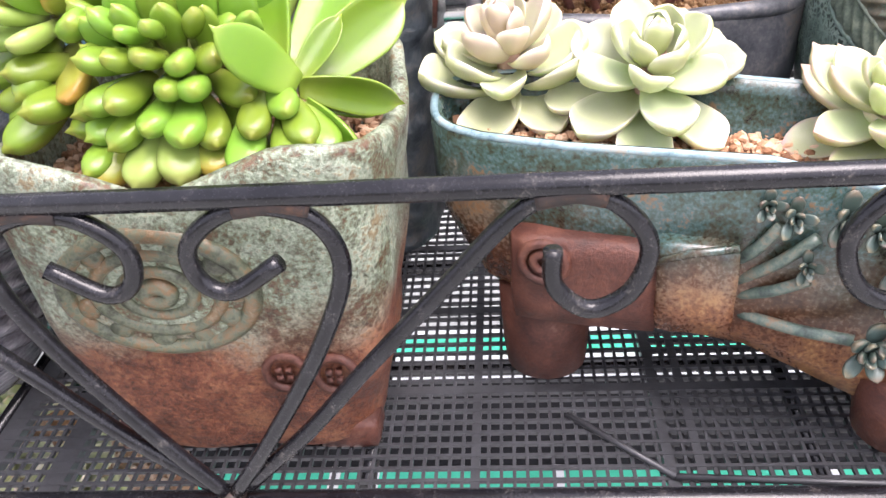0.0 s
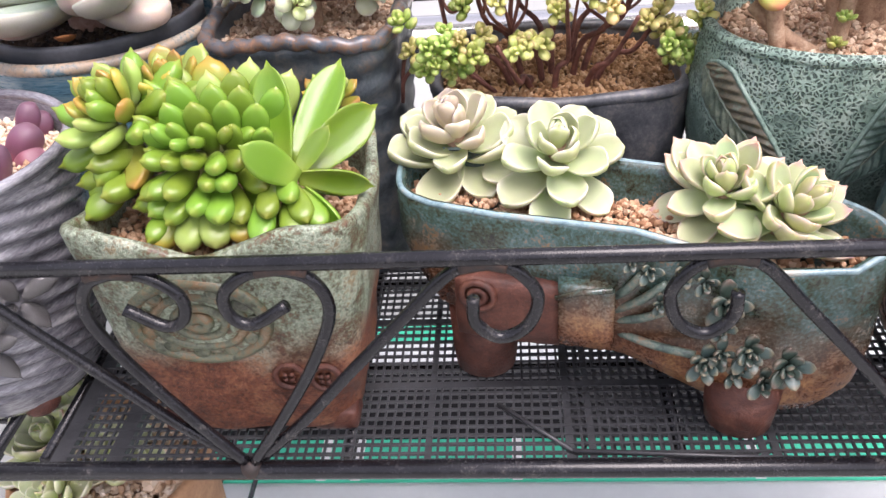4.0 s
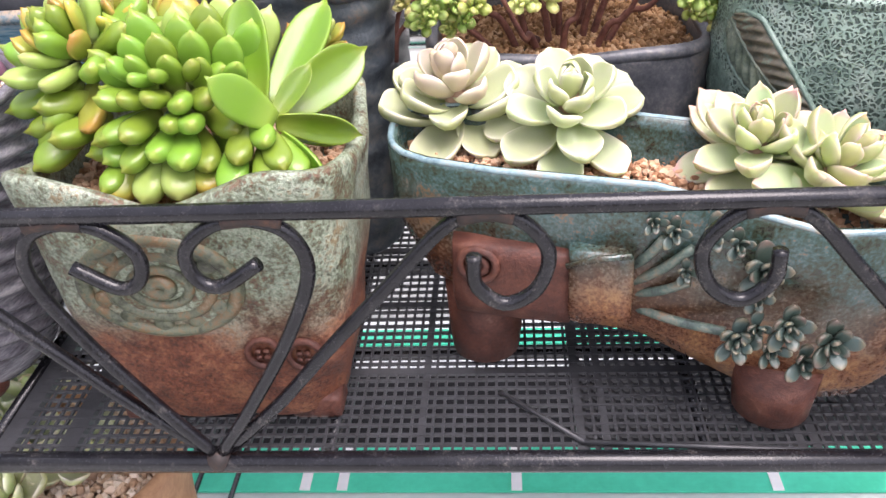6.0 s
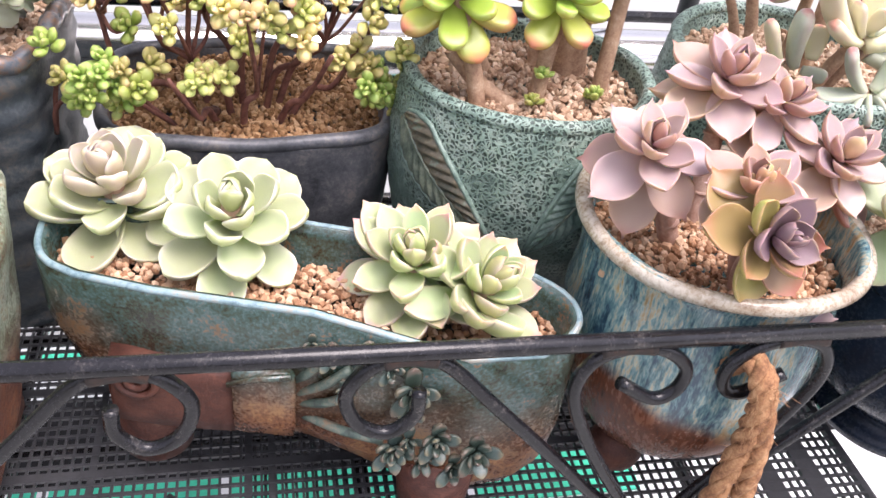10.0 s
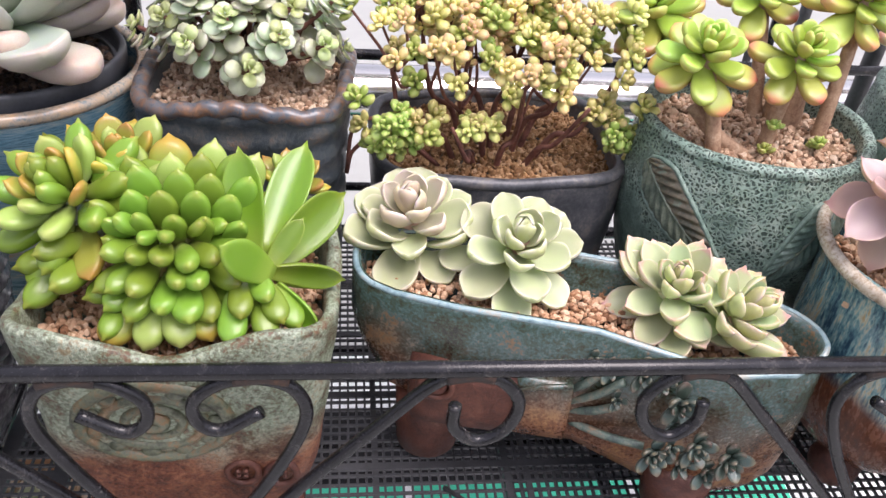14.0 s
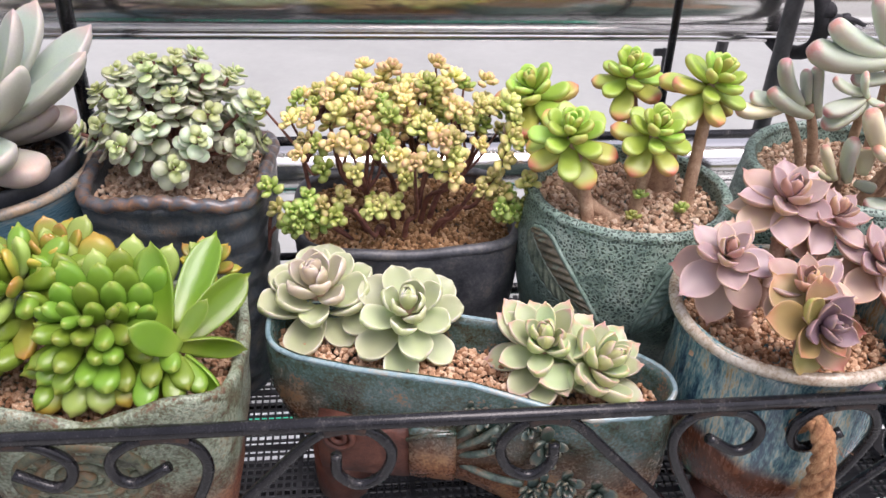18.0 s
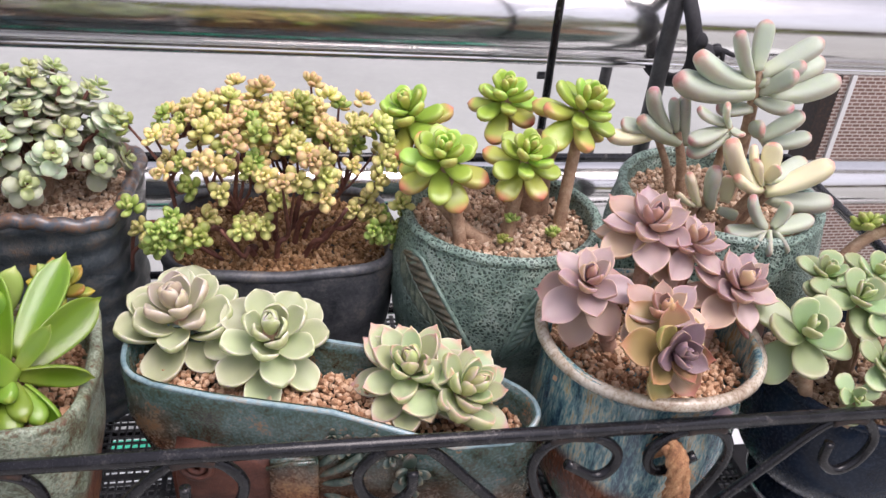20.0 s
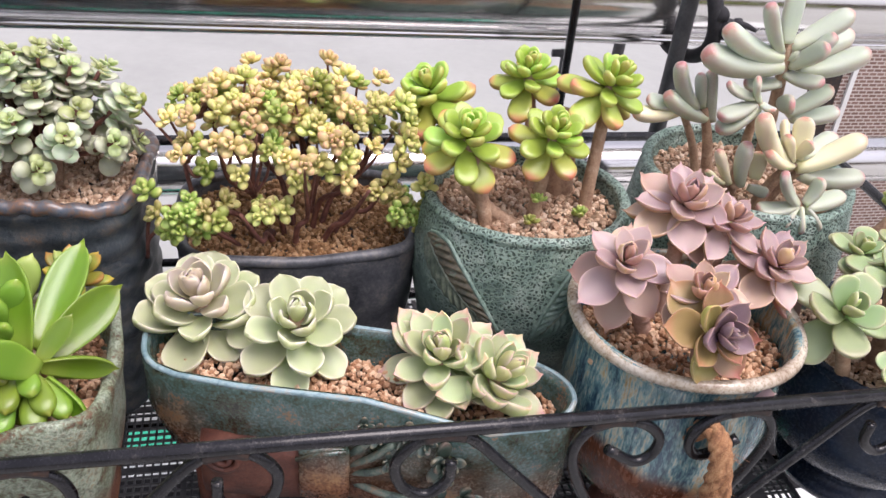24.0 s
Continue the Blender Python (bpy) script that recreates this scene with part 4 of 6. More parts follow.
# ---- celadon pot with the crested plant ----
def celadon_pot():
    pot = thing("plant_pot", "hand-built celadon and brown planter with a spiral medallion", "plant pot", (-0.099, 0.250, 0), "front row of pots")
    lift = lambda th: 0.011 * (math.sin(2 * th) ** 2 - 0.7) + 0.004 * noise.noise(Vector((math.cos(th) * 2, math.sin(th) * 2, 3)))
    ol = lambda th: superell(th, 0.0635, 0.053, 5)
    part("body", shell(ol, fine_levels([(-0.004, 0.755), (0.0, 0.77), (0.025, 0.85), (0.07, 0.95), (0.11, 1.0)]), 0.006, 0.075, 96, 0.0022, 45, lift), GG, pot)
    bm = bmesh.new()
    front = lambda z: -0.053 * float(np.interp(z, (-0.004, 0.025, 0.07, 0.11), (0.755, 0.85, 0.95, 1.0)))
    for r, w in ((0.0275, 0.003), (0.0185, 0.0024), (0.0105, 0.0022), (0.0035, 0.003)):
        tube(bm, [(-0.0085 + r * 1.05 * math.cos(a), front(0.0705 + r * 0.8 * math.sin(a)) + 0.0004, 0.0705 + r * 0.8 * math.sin(a)) for a in np.linspace(0, 2 * math.pi, 36)[:-1]], w, 8, closed=True)
    for k in range(11):
        a = 2 * math.pi * k / 11
        z = 0.0705 + 0.0185 * math.sin(a)
        bmesh.ops.create_uvsphere(bm, u_segments=10, v_segments=6, radius=0.0038, matrix=Matrix.Translation((-0.0085 + 0.0242 * math.cos(a), front(z), z)) @ Matrix.Diagonal((1.1, 0.5, 1, 1)))
    part("medallion", bm, MEDAL, pot, "round spiral medallion in relief")
    for sx, sz in ((0.0235, 0.0355), (0.0395, 0.034)):
        bm = bmesh.new()
        tube(bm, [(sx + 0.0065 * math.cos(a), front(sz) - 0.0004, sz + 0.007 * math.sin(a)) for a in np.linspace(0, 2 * math.pi, 17)[:-1]], 0.0016, 6, closed=True)
        for k in range(4):
            box(bm, (sx - 0.003 + 0.0016 * (k % 2) * 2, front(sz) - 0.0014, sz - 0.003 + 0.003 * (k // 2)), (sx - 0.001 + 0.0016 * (k % 2) * 2, front(sz) + 0.0006, sz - 0.0012 + 0.003 * (k // 2)))
        part("seal", bm, TERRA, pot, "stamped clay seal")
    for x in (-0.037, 0.037):
        for y in (-0.028, 0.028):
            bm = soft_box((x - 0.011, y - 0.009, -0.0102), (x + 0.011, y + 0.009, 0.002), 0.0022)
            part("foot", bm, TERRA, pot)
    grains("potting_gravel", "reddish brown pumice grains in the celadon planter", GRAVEL_RED, flat_inside(0.055, 0.045, 5), lambda x, y: 0.092, 0.0019, (-0.06, 0.06, -0.047, 0.047), (-0.099, 0.250, 0), seed=3)


celadon_pot()


def crested_plant():
    ox, oy, oz = -0.096, 0.25, 0.092
    plant = thing("crested_succulent", "bright green crested echeveria crowding its planter", "succulent", (ox, oy, oz))
    fat = [leaf_mesh("leaf", L_GREEN, w, 0.4, 0.64, 0.5, 2.2, 1.75, c, 0.04, 0.09, flat=0.8, keel=0.1, n=14, m=14) for c, w in ((0.15, 0.46), (0.35, 0.52), (0.5, 0.48))]
    ripe = [leaf_mesh("leaf", m, 0.54, 0.42, 0.66, 0.5, 2.3, 1.9, 0.2, 0.04, 0.06, flat=0.8, keel=0.1, n=14, m=14) for m in (L_ORANGE, L_LIME)]
    lime = [leaf_mesh("leaf", L_LIME, w, 0.36, 0.64, 0.48, 2.2, 1.7, c, 0.06, 0.07, flat=0.7) for c, w in ((0.3, 0.54), (0.6, 0.6))]
    gold = [leaf_mesh("leaf", L_ORANGE, w, 0.3, 0.62, 0.45, 2.2, 1.7, 0.45, 0.08, 0.06) for w in (0.5, 0.62)]
    broad = [leaf_mesh("leaf", m, 0.46, 0.32, 0.62, 0.55, 2.1, 1.6, c, 0.05, 0.07, flat=0.75, keel=0.2, n=14, m=14) for m, c in ((L_GREEN, 0.12), (L_GREEN, 0.25), (L_LIME, 0.2))]
    long = [leaf_mesh("leaf", L_FAN, w, 0.2, 0.6, 0.55, 2.2, 1.55, c, 0.42, 0.06, flat=0.25, keel=0.5, n=18, m=18) for c, w in ((0.16, 0.37), (0.38, 0.4))]

    def L(p):
        return Vector((p[0] - ox, p[1] - oy, p[2] - oz))

    core = stem(plant, [(-0.03, 0.01, -0.01), (-0.015, 0.01, 0.02), (0.006, 0.0, 0.038)], 0.013, L_LIME, taper=0.009)
    rng = random.Random(5)
    # front of the crest: plump leaves pouring down from the ridge, riper and longer at the foot
    for row, n in enumerate((5, 7, 7, 7, 5)):
        f = row / 4
        for k in range(n):
            s = -1 + 2 * (k + (0.3 if row % 2 else 0.7)) / n
            phi = radians((84 - 22 * f) * s + rng.uniform(-6, 6))
            p = Vector((-0.1 + math.sin(phi) * (0.010 + 0.009 * f), 0.232 - 0.004 * f + (1 - math.cos(phi)) * 0.014, 0.1395 - 0.0235 * f - 0.005 * abs(s)))
            way = Vector((math.sin(phi) * 0.9 + rng.uniform(-0.1, 0.1), -math.cos(phi), 0.42 - 1.15 * f + rng.uniform(-0.12, 0.12)))
            ln = (0.0155 + 0.0075 * f) * rng.uniform(0.9, 1.12)
            one_leaf(core, rng.choice(ripe if row == 4 and abs(s) < 0.75 else fat), L(p), way, ln, rng.uniform(0.95, 1.12), rng.uniform(-15, 15))
    # back of the crest: ranks of upright leaves, paler and taller behind
    for row, (n, ln) in enumerate(((5, 0.0185), (5, 0.024), (5, 0.0285), (5, 0.031), (4, 0.031))):
        for k in range(n):
            s = -1 + 2 * (k + (0.3 if row % 2 else 0.7)) / n
            p = (-0.1 + s * 0.023, 0.237 + 0.0065 * row + 0.003 * s * s, 0.1305 - 0.001 * row - 0.004 * s * s)
            me = ripe[0] if row == 4 and k == 1 else rng.choice(broad[:2] if row < 3 else broad[1:])
            one_leaf(core, me, L(p), (s * 0.42 + rng.uniform(-0.07, 0.07), -0.32 + 0.2 * row, 1.0), ln * rng.uniform(0.93, 1.07), rng.uniform(0.95, 1.12), rng.uniform(-8, 8), face=(s * 0.25, -1, 0.3))
    # head towards the ribbed pot, flushed orange at the back, with long leaves hanging to the side
    rosette(core, lime + gold + fat + fat, L((-0.139, 0.26, 0.134)), (-0.3, -0.45, 0.85), 34, 0.0265, 0.6, -36, 78, 0.5, 0.55, 2, 0.85, jit=9)
    rosette(core, gold + lime + gold, L((-0.127, 0.277, 0.138)), (0.05, -0.15, 1), 20, 0.0225, 0.6, 0, 75, 0.4, 0.3, 3)
    for base, tip in (((-0.142, 0.25, 0.122), (-0.163, 0.238, 0.117)), ((-0.14, 0.246, 0.118), (-0.158, 0.226, 0.106)), 
                      ((-0.13, 0.243, 0.122), (-0.143, 0.219, 0.122)), ((-0.133, 0.246, 0.127), (-0.15, 0.228, 0.131)), ((-0.118, 0.232, 0.11), (-0.124, 0.209, 0.105))):
        tip_leaf(core, rng.choice(fat), L(base), L(tip), 0.95, rng.uniform(-20, 20))
    # large leaves fanning from one point beside the crest
    for base, tip, wd in (((-0.07, 0.238, 0.123), (-0.0755, 0.262, 0.1605), 1.05), ((-0.065, 0.244, 0.121), (-0.0495, 0.289, 0.149), 0.9), ((-0.062, 0.238, 0.121), (-0.0325, 0.2725, 0.1335), 1.05),
                          ((-0.062, 0.232, 0.121), (-0.0325, 0.2395, 0.1105), 0.98), ((-0.063, 0.233, 0.122), (-0.0495, 0.246, 0.1375), 1.05), ((-0.082, 0.25, 0.124), (-0.091, 0.272, 0.15), 0.95),
                          ((-0.06, 0.234, 0.116), (-0.037, 0.244, 0.108), 1.0), ((-0.06, 0.228, 0.117), (-0.043, 0.214, 0.105), 1.1)):
        tip_leaf(core, rng.choice(long), L(base), L(tip), wd, rng.uniform(-8, 8), face=(-0.2, -1, 0.15))
    cupped = leaf_mesh("leaf", L_FAN, 0.62, 0.2, 0.56, 0.5, 1.9, 1.4, 0.3, 0.1, 0.08, flat=0.75, n=18, m=18)
    tip_leaf(core, cupped, L((-0.0615, 0.226, 0.1235)), L((-0.0785, 0.2135, 0.1465)), 0.86, 0, face=(0.45, -0.75, 0.5))
    for base, tip in (((-0.07, 0.231, 0.123), (-0.062, 0.213, 0.121)), ((-0.066, 0.23, 0.118), (-0.056, 0.21, 0.112)), ((-0.074, 0.229, 0.121), (-0.072, 0.208, 0.116)), ((-0.066, 0.228, 0.115), (-0.062, 0.206, 0.106)),
                      ((-0.06, 0.229, 0.116), (-0.05, 0.211, 0.108)), ((-0.076, 0.226, 0.116), (-0.076, 0.203, 0.106))):
        tip_leaf(core, rng.choice(fat), L(base), L(tip), 1.1, rng.uniform(-15, 15))
    head(core, gold + lime, L((-0.054, 0.288, 0.141)), (0.2, -0.15, 1), 22, 0.017, 0.55, -15, 75, 0.5, 4)


crested_plant()


# ---- long teal planter with two feet and two pairs of rosettes ----
SHOE_AT = (0.0755, 0.247, 0)


def shoe_mid(x):
    """The planter's centre line and half width along its length."""
    u = (x + 0.105) / 0.21
    w = max(0.0, 1 - u) ** 2
    return 0.026 - 0.048 * u + 0.009 * w, 0.026 + 0.004 * math.sin(u * math.pi * 2.0 + 2.6) + 0.008 * w


def shoe_pot():
    pot = thing("plant_pot", "long teal and rust glazed planter with succulent reliefs", "plant pot", SHOE_AT, "front row of pots")
    bm = bmesh.new()
    nth = 96
    rings = []
    lv = ((0.0, 0.92, 0.76), (0.1, 0.975, 0.9), (0.35, 1.0, 0.94), (0.7, 1.0, 0.96), (1.0, 1.0, 1.02), (1.04, 0.985, 0.94), (1.04, 0.965, 0.84), (0.97, 0.955, 0.8), (0.55, 0.94, 0.76))

    def pt(th, s, k, w):
        x, y = superell(th, 0.105, 1.0, 2.6)
        u = (x + 0.105) / 0.21
        mid, half = shoe_mid(x)
        dip = min(1.0, max(0.0, (u - 0.45) / 0.32))
        bottom = 0.022 - 0.025 * dip * dip * (3 - 2 * dip) + 0.03 * max(0.0, 0.1 - u) / 0.1 + 0.012 * max(0.0, u - 0.88) / 0.12
        back = 0.0925 - 0.0045 * (3 * u * u - 2 * u ** 3) + 0.006 * math.sin(u * math.pi)
        front = float(np.interp(u, (0, 0.1, 0.22, 0.35, 0.5, 0.58, 0.66, 0.76, 0.86, 0.93, 1.0), (0.089, 0.0885, 0.0888, 0.089, 0.0905, 0.09, 0.0868, 0.0795, 0.0755, 0.0775, 0.086)))
        k2 = min(1.0, max(0.0, (y + 0.85) / 1.5))
        top = front + (back - front) * k2 * k2 * (3 - 2 * k2)
        z = bottom + (top - bottom) * s
        p = Vector((x * k, mid + y * half * w, z))
        return p + Vector((0, 1, 0)) * 0.0016 * noise.noise(p * 45)

    for s, k, w in lv:
        rings.append([bm.verts.new(pt(2 * math.pi * i / nth, s, k, w)) for i in range(nth)])
    for a, b in zip(rings, rings[1:]):
        for i in range(nth):
            bm.faces.new((a[i], a[(i + 1) % nth], b[(i + 1) % nth], b[i]))
    bm.faces.new(rings[0][::-1])
    bm.faces.new(rings[-1])
    part("body", bm, SHOE, pot)
    bm = bmesh.new()
    tube(bm, [pt(2 * math.pi * i / nth, 1.03, 0.985, 0.93) for i in range(nth)], 0.0015, 8, closed=True)
    part("rim", bm, SHOE_RIM, pot, "pale blue glazed rim")
    for x, y in ((-0.0655, 0.0145), (0.053, -0.028)):
        bm = bmesh.new()
        top = 0.03 if x < 0 else 0.015
        prof = [(-0.0101, 0.0125), (-0.008, 0.0155), (0.002, 0.0165), (top, 0.0175)]
        rg = [[bm.verts.new((x + r * math.cos(a), y + r * math.sin(a), z)) for a in np.linspace(0, 2 * math.pi, 25)[:-1]] for z, r in prof]
        for a, b in zip(rg, rg[1:]):
            for i in range(24):
                bm.faces.new((a[i], a[(i + 1) % 24], b[(i + 1) % 24], b[i]))
        bm.faces.new(rg[0][::-1])
        bm.faces.new(rg[-1])
        part("foot", bm, TERRA, pot, "bare brown clay foot")
    # bare block with seal and folded strap
    def slanted(bm):
        for v in bm.verts:
            v.co.y -= 0.2286 * v.co.x
        return bm

    part("clay_panel", slanted(soft_box((-0.078, -0.0252, 0.026), (-0.029, -0.01, 0.061), 0.003, 0.0005)), TERRA, pot, "bare brown clay panel")
    bm = bmesh.new()
    for r in (0.0075, 0.0035):
        tube(bm, [(-0.067 + r * math.cos(a), -0.0112 - 0.2286 * r * math.cos(a), 0.053 + r * math.sin(a)) for a in np.linspace(0, 2 * math.pi, 15)[:-1]], 0.0018, 6, closed=True)
    part("seal", bm, TERRA, pot, "stamped clay seal")
    strap = slanted(soft_box((-0.031, -0.0266, 0.029), (-0.006, -0.012, 0.064), 0.0022, 0.0005))
    part("strap", strap, SHOE, pot, "rust glazed strap relief")
    part("strap_fold", tube(bmesh.new(), [(-0.032, -0.0205, 0.058), (-0.022, -0.023, 0.0625), (-0.008, -0.0262, 0.066)], 0.0014, 6), SHOE, pot)
    tipped = leaf_mat("teal_relief_rust_tip", (0.025, 0.035, 0.028), (0.06, 0.095, 0.08), (0.16, 0.13, 0.09), (0.13, 0.14, 0.11), 0.0, 0.3, 0.08, 0.75, spots=0.6, bright=0.5, deep=0.0)
    petal = leaf_mesh("petal", tipped, 0.6, 0.4, 0.6, 0.45, 2.0, 1.6, 0.45, 0.15, 0.03, n=8, m=8, flat=0.4)
    for x, y, z, r, n in ((0.007, -0.026, 0.076, 0.007, 14), (0.02, -0.031, 0.078, 0.009, 15), (0.037, -0.039, 0.067, 0.011, 18), (0.012, -0.029, 0.06, 0.006, 10), (0.031, -0.040, 0.036, 0.010, 18), (0.047, -0.045, 0.046, 0.010, 18), (0.063, -0.048, 0.041, 0.011, 16), (0.043, -0.044, 0.034, 0.008, 14), (0.055, -0.046, 0.03, 0.009, 14), (0.037, -0.042, 0.043, 0.007, 12), (0.028, -0.035, 0.076, 0.007, 12), (0.036, -0.04, 0.055, 0.007, 12), (0.0, -0.022, 0.078, 0.006, 10)):
        rosette(pot, [petal], (x, y, z), (0.0, -1, 0.22), max(8, n - 6), r * (1.05 if z < 0.05 else 1.0), 0.5, 4, 58, 0.12, 0.1, int(x * 999), name="relief_petal", jit=10)
    for a, b in (((-0.006, -0.0155, 0.046), (0.014, -0.028, 0.07)), ((-0.005, -0.0155, 0.041), (0.014, -0.027, 0.054)), ((-0.004, -0.0155, 0.034), (0.028, -0.035, 0.036)), ((-0.007, -0.015, 0.053), (0.004, -0.024, 0.072))):
        part("relief_stalk", tube(bmesh.new(), smooth_path([a, tuple((p + q) / 2 - (0.002 if i == 1 else 0) for i, (p, q) in enumerate(zip(a, b))), b], 4), 0.002, 8), SHOE_FLOWER, pot)

    def inside(x, y):
        if abs(x) > 0.098:
            return False
        mid, half = shoe_mid(x)
        return abs(y - mid) < half * 0.84 * (1 - abs(x / 0.105) ** 2.6) ** (1 / 2.6)

    grains("potting_gravel", "mixed brown and pinkish pumice grains in the long planter", GRAVEL_RED, inside, lambda x, y: 0.0805 - 0.03 * max(0.0, x + 0.02) - (0.012 * min(1.0, max(0.0, (shoe_mid(x)[0] - y) / 0.022 + 0.3)) if x > 0.03 else 0.0), 0.0019, (-0.1, 0.1, -0.06, 0.06), SHOE_AT, seed=4)


shoe_pot()

PALE = [leaf_mesh("leaf", L_PALE, w, 0.25, 0.7, 0.36, 2.5, 2.2, c, 0.42, 0.035, flat=0.2, keel=0.25, n=18, m=18) for c, w in ((0.45, 0.6), (0.65, 0.66), (0.8, 0.64), (0.9, 0.6))]
PALE_ROSY = PALE[:2] + [leaf_mesh("leaf", L_PALE_PINK, 0.62, 0.25, 0.69, 0.38, 2.4, 2.1, c, 0.42, 0.035, flat=0.2, keel=0.25, n=18, m=18) for c in (0.8, 0.9)]
MINT = [leaf_mesh("leaf", L_JADEROSE, w, 0.26, 0.62, 0.46, 2.1, 1.6, c, 0.36, 0.06, flat=0.25, keel=0.45, n=18, m=18) for c, w in ((0.35, 0.54), (0.55, 0.54), (0.7, 0.5))]
for label, apex, axis, meshes, n, reach, deep, low, high, small, seed, spin in (
        ("pale powdery green echeveria rosette with pinkish heart", (-0.003, 0.2935, 0.1235), (-0.1, -0.3, 1), PALE_ROSY, 29, 0.0355, 0.72, -46, 74, 0.34, 11, 100),
        ("pale powdery green echeveria rosette in the long planter", (0.047, 0.2645, 0.1235), (0.04, -0.42, 1), PALE, 26, 0.034, 0.64, -42, 74, 0.34, 12, 170),
        ("mint green echeveria rosette with pink leaf tips", (0.1135, 0.2445, 0.1145), (-0.22, -0.34, 1), MINT, 29, 0.034, 0.6, -38, 72, 0.36, 13, 30),
        ("mint green echeveria rosette leaning on its neighbour", (0.1495, 0.2285, 0.109), (0.5, -0.5, 1), MINT, 26, 0.031, 0.6, -24, 70, 0.42, 14, 60)):
    base = Vector(apex) - Vector(axis).normalized() * reach * 0.8
    plant = thing("succulent_rosette", label, "succulent", base, "rosettes in the long planter")

    def clear(q, o=base):
        x, y, z = q.x + o[0] - SHOE_AT[0], q.y + o[1] - SHOE_AT[1], q.z + o[2]
        u = min(1.0, max(0.0, (x + 0.105) / 0.21))
        mid, half = shoe_mid(x)
        room = half * 0.86 * max(0.0, 1 - abs(x / 0.1) ** 2.6) ** (1 / 2.6) if abs(x) < 0.1 else 0.0
        return z > float(np.interp(u, (0, 0.55, 0.85, 1), (0.097, 0.097, 0.088, 0.094))) or (abs(y - mid) < room and z > 0.072)

    st = stem(plant, [(0, 0.004, -0.018), (0, 0.0, -0.004), Vector(axis).normalized() * reach * 0.45], 0.007, PINKSTEM, taper=0.004)
    head(st, meshes, Vector(apex) - base, axis, n, reach, deep, low, high, small, seed, spin, 1.0, 6, clear)


# ---- blue run-glaze pot with mauve rosettes ----
def blue_pot():
    at = (0.2413, 0.2455, 0)
    pot = thing("plant_pot", "blue and cream run-glaze pot with tan rim, brown foot", "plant pot", at, "front row of pots")
    ol = lambda th: superell(th, 0.059, 0.059, 2)
    part("body", shell(ol, fine_levels([(0.0, 0.34), (0.006, 0.5), (0.02, 0.72), (0.042, 0.88), (0.068, 0.94), (0.094, 0.92), (0.107, 0.9), (0.116, 0.95), (0.12, 1.0)]), 0.005, 0.085, 72, 0.0012, 40), BLUE, pot)
    bm = bmesh.new()
    tube(bm, [(0.0573 * math.cos(a), 0.0573 * math.sin(a), 0.1195 + 0.001 * math.sin(3 * a)) for a in np.linspace(0, 2 * math.pi, 73)[:-1]], 0.0033, 10, closed=True)
    part("rim", bm, BLUE_RIM, pot, "cream and tan glazed rim")
    for k in range(3):
        a = radians(215 + 120 * k)
        bm = bmesh.new()
        bmesh.ops.create_uvsphere(bm, u_segments=14, v_segments=9, radius=0.013, matrix=Matrix.Translation((0.03 * math.cos(a), 0.03 * math.sin(a), 0.003)) @ Matrix.Diagonal((1, 1, 1.0, 1)))
        part("foot", bm, TERRA, pot)
    grains("potting_gravel", "orange brown pumice grains in the blue pot", GRAVEL_RED, flat_inside(0.052, 0.052, 2), lambda x, y: 0.101 + 0.06 * (0.06 - math.hypot(x, y)), 0.0019, (-0.056, 0.056, -0.056, 0.056), at, seed=6)


blue_pot()


